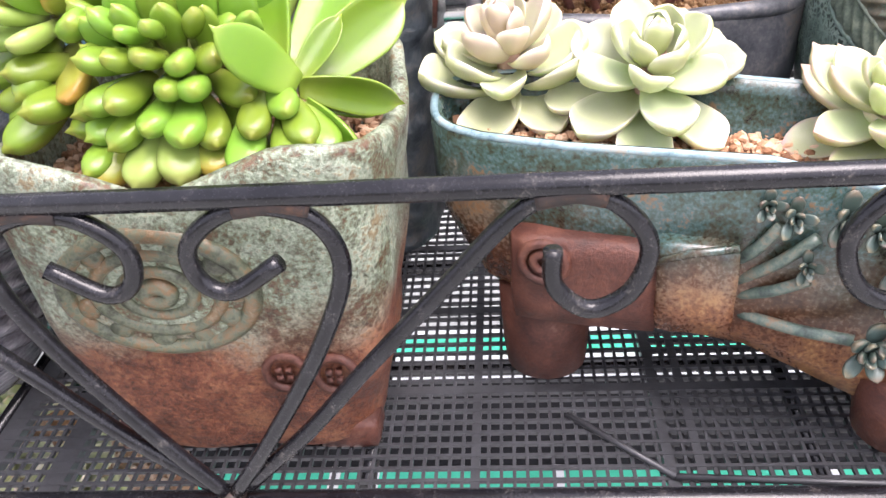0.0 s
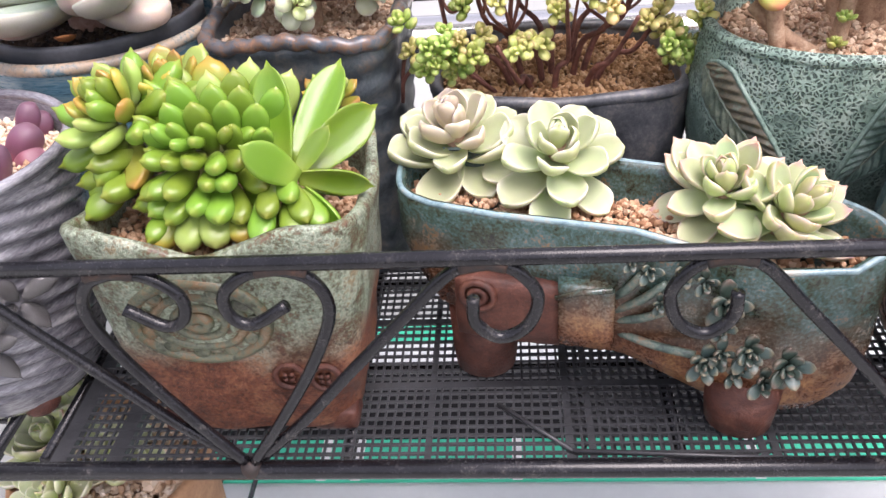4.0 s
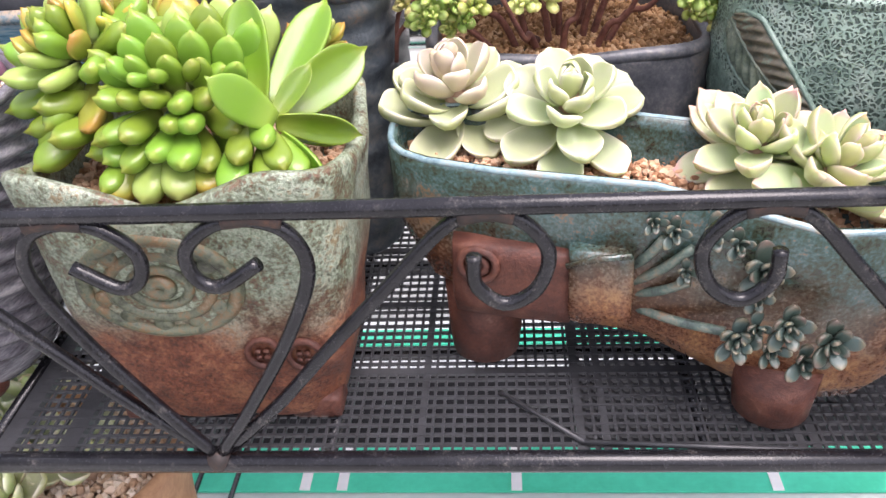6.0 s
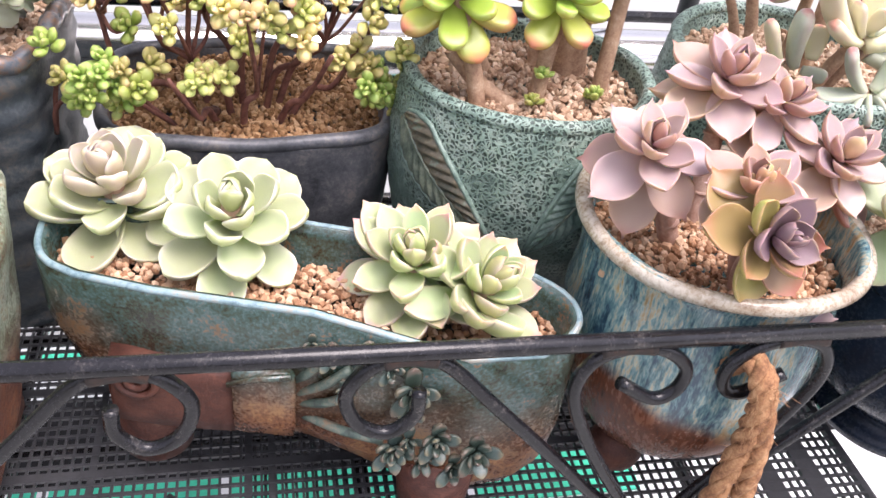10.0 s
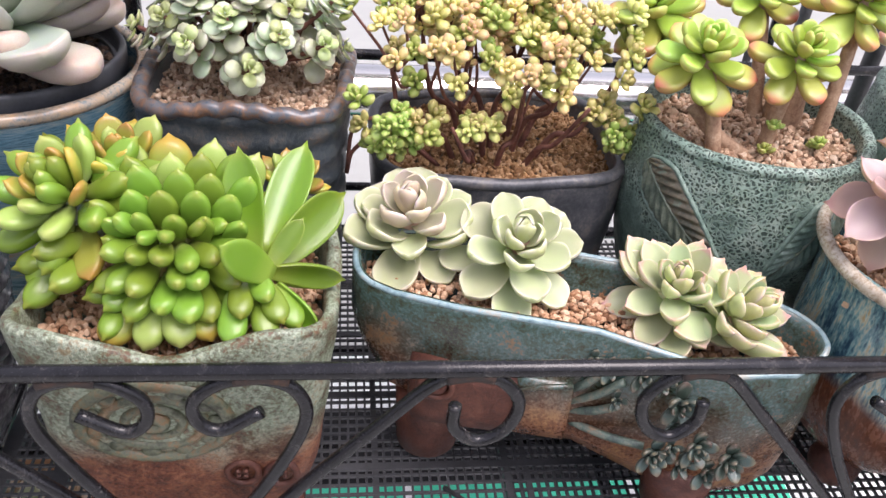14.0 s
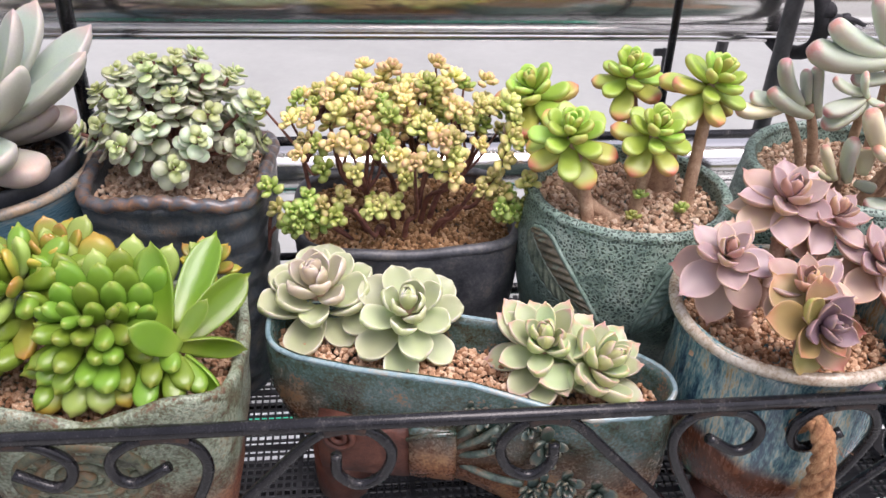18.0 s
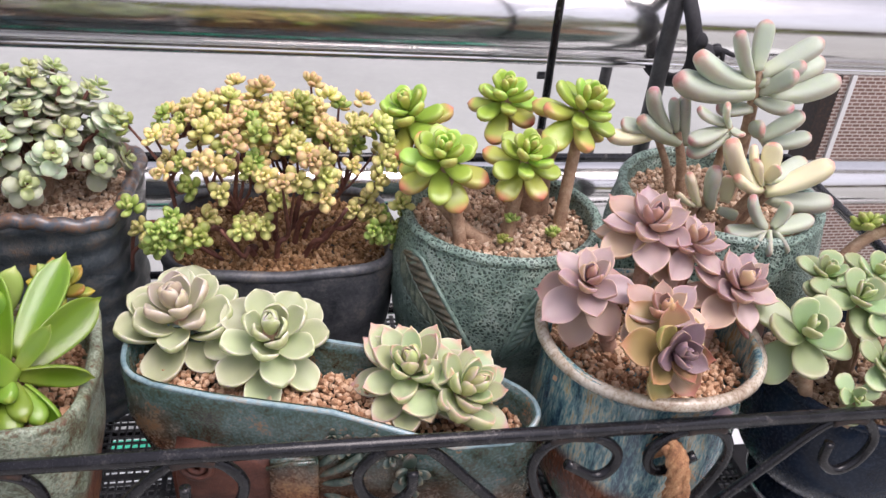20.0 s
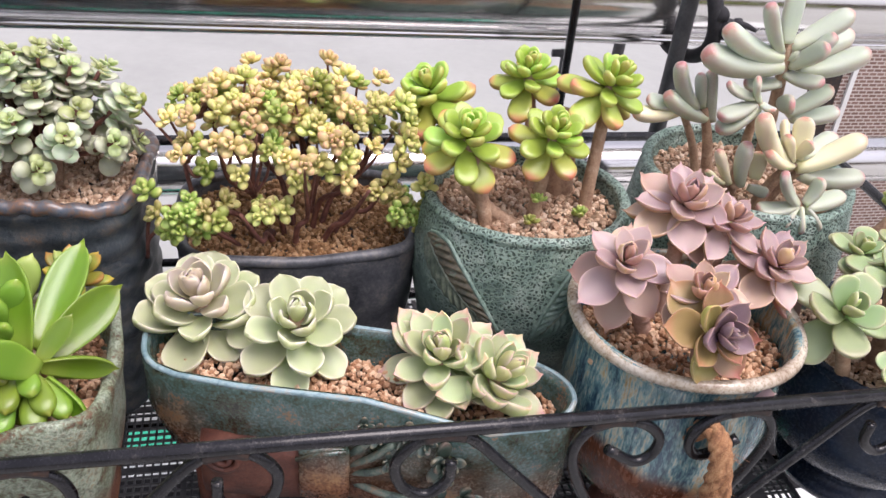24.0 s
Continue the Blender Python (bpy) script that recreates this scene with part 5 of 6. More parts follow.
def mauve_plant():
    o = Vector((0.2413, 0.2393, 0.103))
    plant = thing("mauve_succulent", "mauve pink graptoveria rosettes on bare pinkish stems", "succulent", o)

    def petals(m, w=0.66):
        return [leaf_mesh("leaf", m, w * k, 0.24, 0.58, 0.44, 2.0, 1.35, c, 0.36, 0.09, flat=0.25, keel=0.5, n=18, m=18) for c, k in ((0.25, 1.05), (0.45, 0.98), (0.65, 0.9))]
    mv, tan, dusk, gd = petals(L_PURPLE), petals(L_MAUVE_TAN), petals(L_MAUVE_DARK, 0.7), petals(L_MAUVE_GOLD, 0.78)
    for foot, apex, axis, n, reach, meshes, low, seed, spin in (
            ((0.2293, 0.2514, 0.1), (0.199, 0.238, 0.1655), (-0.15, -0.45, 1), 20, 0.028, tan[:1] + mv, -46, 21, 150),
            ((0.243, 0.262, 0.1), (0.2465, 0.277, 0.177), (-0.1, -0.35, 1), 22, 0.030, tan[:1] + mv, -40, 22, 60),
            ((0.262, 0.262, 0.1), (0.2725, 0.268, 0.168), (0.3, -0.4, 1), 17, 0.0225, mv, -32, 23, 20),
            ((0.246, 0.224, 0.1), (0.2285, 0.213, 0.164), (-0.1, -0.3, 1), 18, 0.0235, tan[:1] + mv[:1] + tan[1:], -28, 24, 200),
            ((0.244, 0.222, 0.099), (0.2305, 0.187, 0.1525), (0.2, -0.85, 0.6), 20, 0.0245, gd + dusk, -26, 25, 40),
            ((0.277, 0.252, 0.1), (0.2915, 0.245, 0.1555), (0.2, -0.45, 1), 20, 0.028, tan[:1] + mv, -44, 26, 90)):
        f, a, ax = Vector(foot) - o, Vector(apex) - o, Vector(axis).normalized()
        neck = a - ax * reach * 0.55
        st = stem(plant, [f - Vector((0, 0, 0.008)), f * 0.6 + neck * 0.4 + Vector((0, 0.004, 0)), neck], 0.0046, PINKSTEM, taper=0.004)
        for t in (0.25, 0.45, 0.65):
            c = f * (1 - t) + neck * t + Vector((0, 0.003, 0))
            part("leaf_scar", tube(bmesh.new(), [c - (neck - f).normalized() * 0.0007, c + (neck - f).normalized() * 0.0007], 0.0048, 9), PINKSTEM, st)
        head(st, meshes, a, axis, n, reach, 0.46, low, 72, 0.34, seed, spin, 0.95, 9)
    one_leaf(plant, mv[0], (0.01, -0.042, 0.003), (0.9, -0.25, 0.15), 0.015)


mauve_plant()


# ---- navy urn at the end of the front row ----
def urn():
    at = (0.383, 0.252, 0)
    pot = thing("plant_pot", "glossy navy glazed urn on a short pedestal foot", "plant pot", at, "front row of pots")
    ol = lambda th: superell(th, 0.061, 0.061, 2)
    part("body", shell(ol, fine_levels([(-0.0138, 0.62), (-0.008, 0.64), (-0.002, 0.54), (0.004, 0.56), (0.016, 0.8), (0.034, 0.96), (0.055, 1.0), (0.072, 1.0), (0.083, 0.97)], 40), 0.005, 0.06), NAVY, pot)
    part("rim", tube(bmesh.new(), [(0.0575 * math.cos(q), 0.0575 * math.sin(q), 0.0842) for q in np.linspace(0, 2 * math.pi, 61)[:-1]], 0.0032, 10, closed=True), NAVY, pot)
    grains("potting_gravel", "brown pumice grains in the navy urn", GRAVEL, flat_inside(0.054, 0.054, 2), lambda x, y: 0.077, 0.0019, (-0.056, 0.056, -0.056, 0.056), at, seed=7)
    plant = thing("succulent_cluster", "mint green echeveria heads in the navy urn", "succulent", (0.383, 0.252, 0.077))
    mt = [leaf_mesh("leaf", L_MINT, w, 0.26, 0.68, 0.38, 2.3, 2.1, k, 0.18, 0.03, flat=0.5, n=14, m=14) for k, w in ((0.25, 0.74), (0.45, 0.8), (0.6, 0.7))]
    for apex, axis, n, reach, low, seed, spin in (((-0.05, -0.014, 0.047), (-0.1, -0.5, 1), 12, 0.031, -28, 31, 120), ((-0.01, 0.004, 0.054), (0.1, -0.4, 1), 12, 0.024, -20, 32, 40), ((-0.012, 0.034, 0.05), (0.0, -0.2, 1), 13, 0.02, -15, 33, 0),
                                                  ((0.034, 0.0, 0.052), (0.3, -0.2, 1), 12, 0.025, -20, 34, 60), ((-0.012, -0.03, 0.034), (0, -0.5, 0.8), 13, 0.016, -15, 35, 0), ((0.018, -0.034, 0.03), (0.2, -0.6, 0.8), 12, 0.018, -15, 36, 80), ((-0.03, -0.04, 0.018), (-0.2, -0.7, 0.7), 9, 0.014, -10, 37, 10), ((0.006, -0.014, 0.044), (0.1, -0.5, 1), 13, 0.02, -20, 38, 25), ((0.044, -0.03, 0.032), (0.3, -0.5, 1), 12, 0.018, -15, 39, 70), ((0.012, 0.024, 0.056), (0.1, -0.2, 1), 12, 0.02, -20, 40, 110)):
        a, ax = Vector(apex) + Vector((-0.016, -0.017, 0.017)), Vector(axis).normalized()
        neck = a - ax * reach * 0.55
        st = stem(plant, [(a.x * 0.6, a.y * 0.6, -0.01), (a.x * 0.85, a.y * 0.85, neck.z * 0.5), neck], 0.0042, BARK, taper=0.0034)
        head(st, mt, a, axis, n, reach, 0.35, low, 72, 0.3, seed, spin)
    spray = stem(plant, [(0.01, 0.02, -0.006), (-0.012, 0.033, 0.04), (0.004, 0.038, 0.069), (0.029, 0.033, 0.083)], 0.0036, BARK, "bare tan branch", name="branch")
    tuft = bud_mesh(L_TREE_GREEN, 9, 12, 0.012)
    for x, y, z in ((0.004, 0.038, 0.077), (0.02, 0.033, 0.085), (0.03, 0.03, 0.087), (0.034, 0.023, 0.077)):
        place("leaf_head", tuft, spray, pose(x, y, z, -25, 0, x * 2000))


urn()


# ---- ribbed grey pot with purple split plants ----
def grey_pot():
    at = (-0.240, 0.2565, 0)
    pot = thing("plant_pot", "grey lilac ribbed stoneware pot with raised flower relief", "plant pot", at, "front row of pots")
    ol = lambda th: superell(th, 0.0655, 0.0655, 2)
    rib = lambda th, z: 0.0016 * math.sin((z + 0.012 * math.sin(th + 0.6) + 0.003 * math.sin(2 * th)) * 2 * math.pi / 0.0088) * (1 if 0.012 < z < 0.117 else 0)
    part("body", shell(ol, fine_levels([(-0.003, 0.63), (0.004, 0.69), (0.03, 0.8), (0.06, 0.88), (0.09, 0.94), (0.118, 0.98), (0.124, 1.0)], 130), 0.0045, 0.08, 96, 0.0006, 40, grooves=rib), GRAYPOT, pot)
    bm = bmesh.new()
    tube(bm, [(0.0635 * math.cos(a), 0.0635 * math.sin(a), 0.1255) for a in np.linspace(0, 2 * math.pi, 73)[:-1]], 0.0028, 10, closed=True)
    part("rim", bm, GRAYPOT, pot)
    petal = leaf_mesh("petal", RELIEF, 0.55, 0.28, 0.5, 0.3, 1.8, 1.2, 0.15, -0.3, 0.06, n=10, m=14, flat=0.9)
    for az, z, r, n, spin in ((272, 0.068, 0.022, 7, 0), (252, 0.06, 0.022, 5, 20), (294, 0.052, 0.02, 5, 40), (297, 0.083, 0.018, 5, 10), (236, 0.078, 0.02, 5, 70), (318, 0.072, 0.018, 4, 30), (258, 0.086, 0.016, 4, 50)):
        a = radians(az)
        rr = 0.0655 * float(np.interp(z, (0.03, 0.06, 0.09, 0.118), (0.8, 0.88, 0.94, 0.98))) + 0.0034
        c = Vector((rr * math.cos(a), rr * math.sin(a), z))
        turn = Matrix.Translation(c) @ along((math.cos(a), math.sin(a), -0.15))
        for k in range(n):
            place("relief_petal", petal, pot, turn @ pose(0, 0, 0, 0, 0, spin + 360 * k / n) @ pose(0, 0.002, 0, 8, 0, 0) @ Matrix.Diagonal((r, r, r, 1)))
    for k in range(3):
        a = radians(310 + 120 * k)
        bm = bmesh.new()
        bmesh.ops.create_uvsphere(bm, u_segments=14, v_segments=9, radius=0.01, matrix=Matrix.Translation((0.036 * math.cos(a), 0.036 * math.sin(a), -0.0025)) @ Matrix.Diagonal((1, 1, 0.75, 1)))
        part("foot", bm, TERRA, pot, "brown clay foot")
    grains("potting_gravel", "pale cream and tan pumice grains in the ribbed pot", GRAVEL_PALE, flat_inside(0.059, 0.059, 2), lambda x, y: 0.113, 0.0021, (-0.062, 0.062, -0.062, 0.062), at, seed=8)
    half = leaf_mesh("leaf", L_STONE, 0.62, 0.62, 0.56, 0.66, 2.2, 1.9, 0.08, 0.0, 0.0, flat=0.85, n=16, m=18)
    for k, (x, y, w, h, tilt) in enumerate(((-253, 223, 19, 21, 0), (-246, 240, 16, 24, 5), (-233, 234, 14, 17, 10), (-222, 226, 12, 18, -5), (-225, 248, 12, 16, -10), (-242, 261, 21, 30, 0), (-224, 258, 18, 30, -8),
                                            (-211, 250, 15, 22, 10), (-208, 274, 16, 17, 45), (-213, 297, 13, 19, 25), (-261, 263, 14, 17, 0), (-269, 290, 14, 18, 0), (-276, 277, 16, 18, -20), (-246, 302, 16, 15, 10), (-280, 259, 13, 18, 0), (-268, 234, 13, 20, 0))):
        plant = thing("split_rock_plant", "purple split-rock succulent, a pair of fat leaves in pale grit", "succulent", (x / 1000, y / 1000, 0.111), "purple split plants")
        s, az = h / 1000 * 1.28, (70, 115, 95, 60, 130)[k % 5]
        for side in (0, 1):
            lo = 1.0 if side == 0 else (0.78, 0.92, 0.7)[k % 3]
            place("leaf", half, plant, pose(0, 0, -0.003, 0, tilt, 0) @ pose(0, 0, 0, 0, 0, az + 180 * side) @ pose(0, w * 0.00012, 0, 84 - 5 * (k % 3), 0, 0) @ Matrix.Diagonal((w / 1000 / 0.62, s * lo, w / 1000 / 0.66, 1)))


grey_pot()


# ---- back row: large silver echeveria ----
def big_pot():
    at = (-0.208, 0.392, 0)
    pot = thing("plant_pot", "blue banded glazed pot with a tan rim, behind the ribbed pot", "plant pot", at, "back row of pots")
    ol = lambda th: superell(th, 0.070, 0.070, 2)
    part("body", shell(ol, fine_levels([(-0.01, 0.62), (0.0, 0.68), (0.05, 0.82), (0.09, 0.9), (0.12, 0.96), (0.134, 1.0)]), 0.005, 0.1, 72, 0.0008, 40), BIGPOT, pot)
    bm = bmesh.new()
    tube(bm, [(0.068 * math.cos(a), 0.068 * math.sin(a), 0.135) for a in np.linspace(0, 2 * math.pi, 73)[:-1]], 0.0034, 10, closed=True)
    part("rim", bm, BIGRIM, pot, "tan and blue glazed rim")
    inner = thing("nursery_pot", "black plastic nursery pot set inside the blue pot", "nursery pot", (at[0], at[1], 0.105))
    ol2 = lambda th: superell(th, 0.059, 0.059, 2)
    part("body", shell(ol2, [(0.0, 0.85), (0.015, 0.9), (0.03, 0.94)], 0.003, 0.02), NURSERY, inner)
    part("rim", shell(ol2, [(0.024, 1.0), (0.025, 1.012), (0.036, 1.02), (0.0375, 1.01)], 0.003, 0.029), NURSERY, inner, "folded black plastic rim")
    grains("potting_gravel", "dark soil grains in the nursery pot", GRAVEL_SOIL, flat_inside(0.0515, 0.0515, 2), lambda x, y: 0.134, 0.0021, (-0.056, 0.056, -0.056, 0.056), at, seed=9)
    plant = thing("silver_echeveria", "large silvery green echeveria with pink leaf tips", "succulent", (at[0] - 0.004, at[1], 0.138))
    lf = [leaf_mesh("leaf", L_BIG, w, 0.17, 0.66, 0.5, 2.1, 1.55, c, 0.22, 0.03, flat=0.5, n=20, m=18) for c, w in ((0.5, 0.36), (0.65, 0.4), (0.75, 0.42))]
    st = stem(plant, [(0, 0, -0.01), (0, 0, 0.01), (0, 0, 0.03)], 0.012, PINKSTEM)
    head(st, lf, (0.006, -0.01, 0.07), (-0.02, -0.2, 1), 36, 0.09, 0.16, 0, 78, 0.5, 41, 30, 0.9, 5)
    stub = [leaf_mesh("leaf", L_BIG_TAN, w, 0.3, 0.68, 0.5, 2.4, 1.9, k, 0.08, 0.02, flat=0.6, n=18, m=16) for k, w in ((0.1, 0.42), (0.3, 0.38))]
    for i in range(10):
        d = radians(i * 36 - 20 + 10 * (i % 2))
        one_leaf(st, stub[i % 2], (0.012 * math.sin(d), -0.012 * math.cos(d), 0.011 + 0.003 * (i % 2)), (math.sin(d), -math.cos(d), 0.04 + 0.16 * (i % 2)), 0.05 + 0.008 * (i % 3), 1.12, 0, face=(0, 0, 1))
    dl = leaf_mesh("dry_leaf", DRY, 0.5, 0.12, 0.6, 0.4, 2, 1.6, 0.8, 0.4, 0.03)
    one_leaf(plant, dl, (0.006, -0.036, 0.003), (0.15, -1, -0.1), 0.02, name="dry_leaf")
    one_leaf(plant, dl, (0.04, -0.024, 0.006), (0.8, -0.6, 0.1), 0.024, name="dry_leaf")


big_pot()


# ---- square dark pot with grey-green disc-leaved plant ----
def disc_cluster(bm, uvl, rng, leaves, size):
    """One little head of opposite round leaves."""
    for i in range(leaves):
        f = i / max(1, leaves - 1)
        az = (i % 2) * 180 + (i // 2) * 82 + rng.uniform(-25, 25)
        el = (2 + 66 * f if leaves > 5 else 4 + 14 * f) + rng.uniform(-12, 12)
        s = size * (1 - (0.62 if leaves > 5 else 0.15) * f)
        m = pose(0, 0, 0, 0, 0, az) @ pose(0, 0.1 * size, 0.35 * size * f, el, 0, 0)
        ring_u, ring_l = [], []
        n = 10
        for k in range(n):
            a = 2 * math.pi * k / n
            x, y = 0.46 * s * math.cos(a), s * (0.55 + 0.47 * math.sin(a))
            cup = 0.35 * (x * x + (y - 0.5 * s) ** 2) / s
            ring_u.append((bm.verts.new(m @ Vector((x, y, 0.05 * s + cup))), 0.5 + 0.47 * math.sin(a), 0.5 + 0.5 * math.cos(a)))
            ring_l.append((bm.verts.new(m @ Vector((x * 0.96, y, -0.06 * s + cup))), 0.5 + 0.47 * math.sin(a), 0.5 + 0.5 * math.cos(a)))
        top, bot = (bm.verts.new(m @ Vector((0, 0.52 * s, 0.08 * s))), 0.5, 0.5), (bm.verts.new(m @ Vector((0, 0.52 * s, -0.1 * s))), 0.5, 0.5)
        faces = [(ring_u[k], ring_u[(k + 1) % n], top) for k in range(n)] + [(ring_l[(k + 1) % n], ring_l[k], bot) for k in range(n)]
        faces += [(ring_u[(k + 1) % n], ring_u[k], ring_l[k], ring_l[(k + 1) % n]) for k in range(n)]
        for f3 in faces:
            fc = bm.faces.new([q[0] for q in f3])
            for lp, q in zip(fc.loops, f3):
                lp[uvl].uv = (q[1], q[2])


def disc_mesh(mat, leaves, size, seed):
    bm = bmesh.new()
    uvl = bm.loops.layers.uv.new("UVMap")
    disc_cluster(bm, uvl, random.Random(seed), leaves, size)
    return mesh_of("leaf_head", bm, mat)


def square_pot():
    at, rz = (-0.083, 0.387, 0), -4
    pot = thing("plant_pot", "dark slab-built square pot with a brown wavy rim", "plant pot", at, "back row of pots", rz)
    ol = lambda th: superell(th, 0.053, 0.053, 4.5)
    part("body", shell(ol, fine_levels([(-0.01, 0.84), (-0.005, 0.86), (0.05, 0.92), (0.1, 0.97), (0.136, 1.0)], 60), 0.006, 0.108, 96, 0.0016, 70, grooves=lambda th, z: 0.0008 * math.sin(z * 420 + 2 * math.sin(th * 3))), BROWN, pot)
    bm = bmesh.new()
    tube(bm, [(*(0.965 * c for c in superell(a, 0.053, 0.053, 4.5)), 0.1375 + 0.0009 * math.sin(27 * a) + 0.002 * math.cos(4 * a)) for a in np.linspace(0, 2 * math.pi, 121)[:-1]], 0.0042, 10, closed=True)
    part("rim", bm, BROWN_RIM, pot, "wavy brown and blue rim")
    grains("potting_gravel", "tan pumice grains in the square pot", GRAVEL, flat_inside(0.047, 0.047, 4.5), lambda x, y: 0.129, 0.0019, (-0.048, 0.048, -0.048, 0.048), at, rz, seed=10)
    plant = thing("disc_leaf_succulent", "bushy grey-green crassula with small round leaves", "succulent", (-0.084, 0.386, 0.128))
    trunk = stem(plant, [(0, 0, -0.01), (0.002, 0, 0.012), (0, 0, 0.03)], 0.006, BARK)
    kinds = [disc_mesh(L_CRAS, 4, 0.0112, 1), disc_mesh(L_CRAS, 5, 0.0116, 2), disc_mesh(L_CRAS_NEW, 7, 0.0108, 3), disc_mesh(L_CRAS, 4, 0.0125, 4)]
    rng = random.Random(8)
    for i in range(36):
        a, hh = i * 2.39996, (i + 0.5) / 36
        el = hh * 1.65 - 0.1
        d = Vector((math.cos(a) * math.cos(el), math.sin(a) * math.cos(el), math.sin(el)))
        p = Vector((d.x * 0.053, d.y * 0.044, 0.03 + d.z * 0.043)) * rng.uniform(0.86, 1.07)
        p.z = max(p.z, 0.014)
        stem(trunk, [(0, 0, 0.016), p * 0.55 + Vector((0, 0, 0.004)), p], 0.0015, TWIG, taper=0.0011, name="twig")
        way = (d + Vector((rng.uniform(-0.35, 0.35), -0.1 + rng.uniform(-0.35, 0.35), 0.7))).normalized()
        spin = rng.uniform(0, 360)
        for tier in range(4):
            k = kinds[2] if tier == 3 else rng.choice((kinds[0], kinds[1], kinds[3]))
            at3 = p - way * (0.0062 * (3 - tier))
            if at3.z > 0.006:
                place("leaf_head", k, trunk, Matrix.Translation(at3) @ along(way + Vector((rng.uniform(-0.25, 0.25), rng.uniform(-0.25, 0.25), 0))) @ pose(0, 0, 0, 0, 0, spin + 55 * tier) @ Matrix.Scale((1.0, 0.97, 0.9, 0.78)[tier] * rng.uniform(0.8, 1.1), 4))


square_pot()


# ---- charcoal oblong pot with the little tree ----
def tree_pot():
    at, rz = (0.053, 0.392, 0), 1
    pot = thing("plant_pot", "charcoal glazed oblong pot with softly rounded corners", "plant pot", at, "back row of pots", rz)
    ol = lambda th: superell(th, 0.072, 0.057, 4)
    part("body", shell(ol, fine_levels([(-0.01, 0.82), (-0.004, 0.85), (0.05, 0.95), (0.085, 0.99), (0.098, 1.0)]), 0.006, 0.07, 96, 0.0014, 50), DK, pot)
    part("rim", tube(bmesh.new(), [(*(0.96 * q for q in superell(s, 0.072, 0.057, 4)), 0.0995 + 0.001 * math.sin(5 * s)) for s in np.linspace(0, 2 * math.pi, 97)[:-1]], 0.0036, 10, closed=True), DK, pot, "rounded charcoal rim")
    grains("potting_gravel", "ochre brown pumice grains in the charcoal pot", GRAVEL_GOLD, flat_inside(0.066, 0.051, 4), lambda x, y: 0.089 + 0.006 * (1 - (x / 0.066) ** 2), 0.0019, (-0.067, 0.067, -0.052, 0.052), at, rz, seed=11)
    plant = thing("tree_succulent", "bushy little sedum tree with yellow, pink and green leaf heads", "succulent", (0.05, 0.386, 0.092))
    cols = {"pink": [bud_mesh(L_TREE_PINK, s, 9, 0.0078) for s in (1, 2)], "yellow": [bud_mesh(L_TREE, s, 9, 0.0078) for s in (3, 4)], "green": [bud_mesh(L_TREE_GREEN, s, 9, 0.0078) for s in (5, 6)]}
    rng = random.Random(4)
    limbs = []
    for k, (bx, by, tx, ty, tz) in enumerate(((-0.02, -0.01, -0.06, -0.02, 0.06), (-0.015, 0.0, -0.045, 0.0, 0.085), (-0.005, -0.01, -0.02, -0.025, 0.075), (0.0, 0.0, 0.0, 0.0, 0.09), (0.01, -0.005, 0.03, -0.02, 0.08),
                                              (0.015, 0.0, 0.05, 0.005, 0.08), (0.02, -0.01, 0.062, -0.015, 0.055), (0.0, 0.01, -0.02, 0.035, 0.08), (0.01, 0.01, 0.03, 0.035, 0.08), (-0.01, -0.015, -0.03, -0.05, 0.04), (0.015, -0.015, 0.04, -0.045, 0.05), (0.0, -0.02, 0.005, -0.045, 0.055))):
        b, t = Vector((bx, by, -0.005)), Vector((tx, ty, tz))
        mid = b * 0.45 + t * 0.55 + Vector((rng.uniform(-0.008, 0.008) + (tx - bx) * 0.15, rng.uniform(-0.008, 0.008), -0.004))
        limbs.append((stem(plant, [b, b * 0.7 + t * 0.3 + Vector((0, 0, 0.004)), mid, t], 0.002, TWIG, taper=0.0011, name="branch"), b, mid, t))
    spots = []
    for i in range(250):
        a, h = i * 2.39996, (i + 0.5) / 250
        el = 0.28 + h * 1.24
        d = Vector((math.cos(a) * math.cos(el), math.sin(a) * math.cos(el), math.sin(el)))
        p = Vector((d.x * 0.088, d.y * 0.053, 0.052 + d.z * 0.042)) * rng.uniform(0.74, 1.06)
        p += Vector([rng.gauss(0, 0.0045) for q in range(3)])
        if p.z < 0.07 and (p.x < -0.05 or rng.random() < 0.45):
            continue
        spots.append((p, d))
    dome = len(spots)
    for cx, cy, cz, n in ((-0.056, -0.044, 0.036, 18), (-0.013, -0.034, 0.035, 5), (0.078, -0.02, 0.018, 7), (0.062, -0.03, 0.036, 14)):
        for i in range(n):
            g = Vector((rng.gauss(0, 1), rng.gauss(0, 1), rng.gauss(0, 1))) * (0.0019 * n ** 0.5)
            spots.append((Vector((cx, cy, cz)) + Vector((g.x * 1.2, g.y * 0.8, g.z * 0.8)), g.normalized() * 0.8 + Vector((0, -0.5, 0.6))))
    for i, (p, d) in enumerate(spots):
        limb, b, mid, t = min(limbs, key=lambda l: (l[3] - p).length)
        if i < dome and (i % 5 == 0 or p.x < -0.042):
            root = t if p.x < -0.042 else mid
            stem(plant, [root, (root + p) / 2 + Vector((rng.uniform(-0.006, 0.006), rng.uniform(-0.004, 0.004), -0.006)), p], 0.0011, TWIG, taper=0.0007, name="twig")
        g = rng.random()
        low = i >= dome or p.x > 0.055
        kind = "green" if (g < (0.5 if low else 0.18)) else ("yellow" if g < 0.5 or low else "pink")
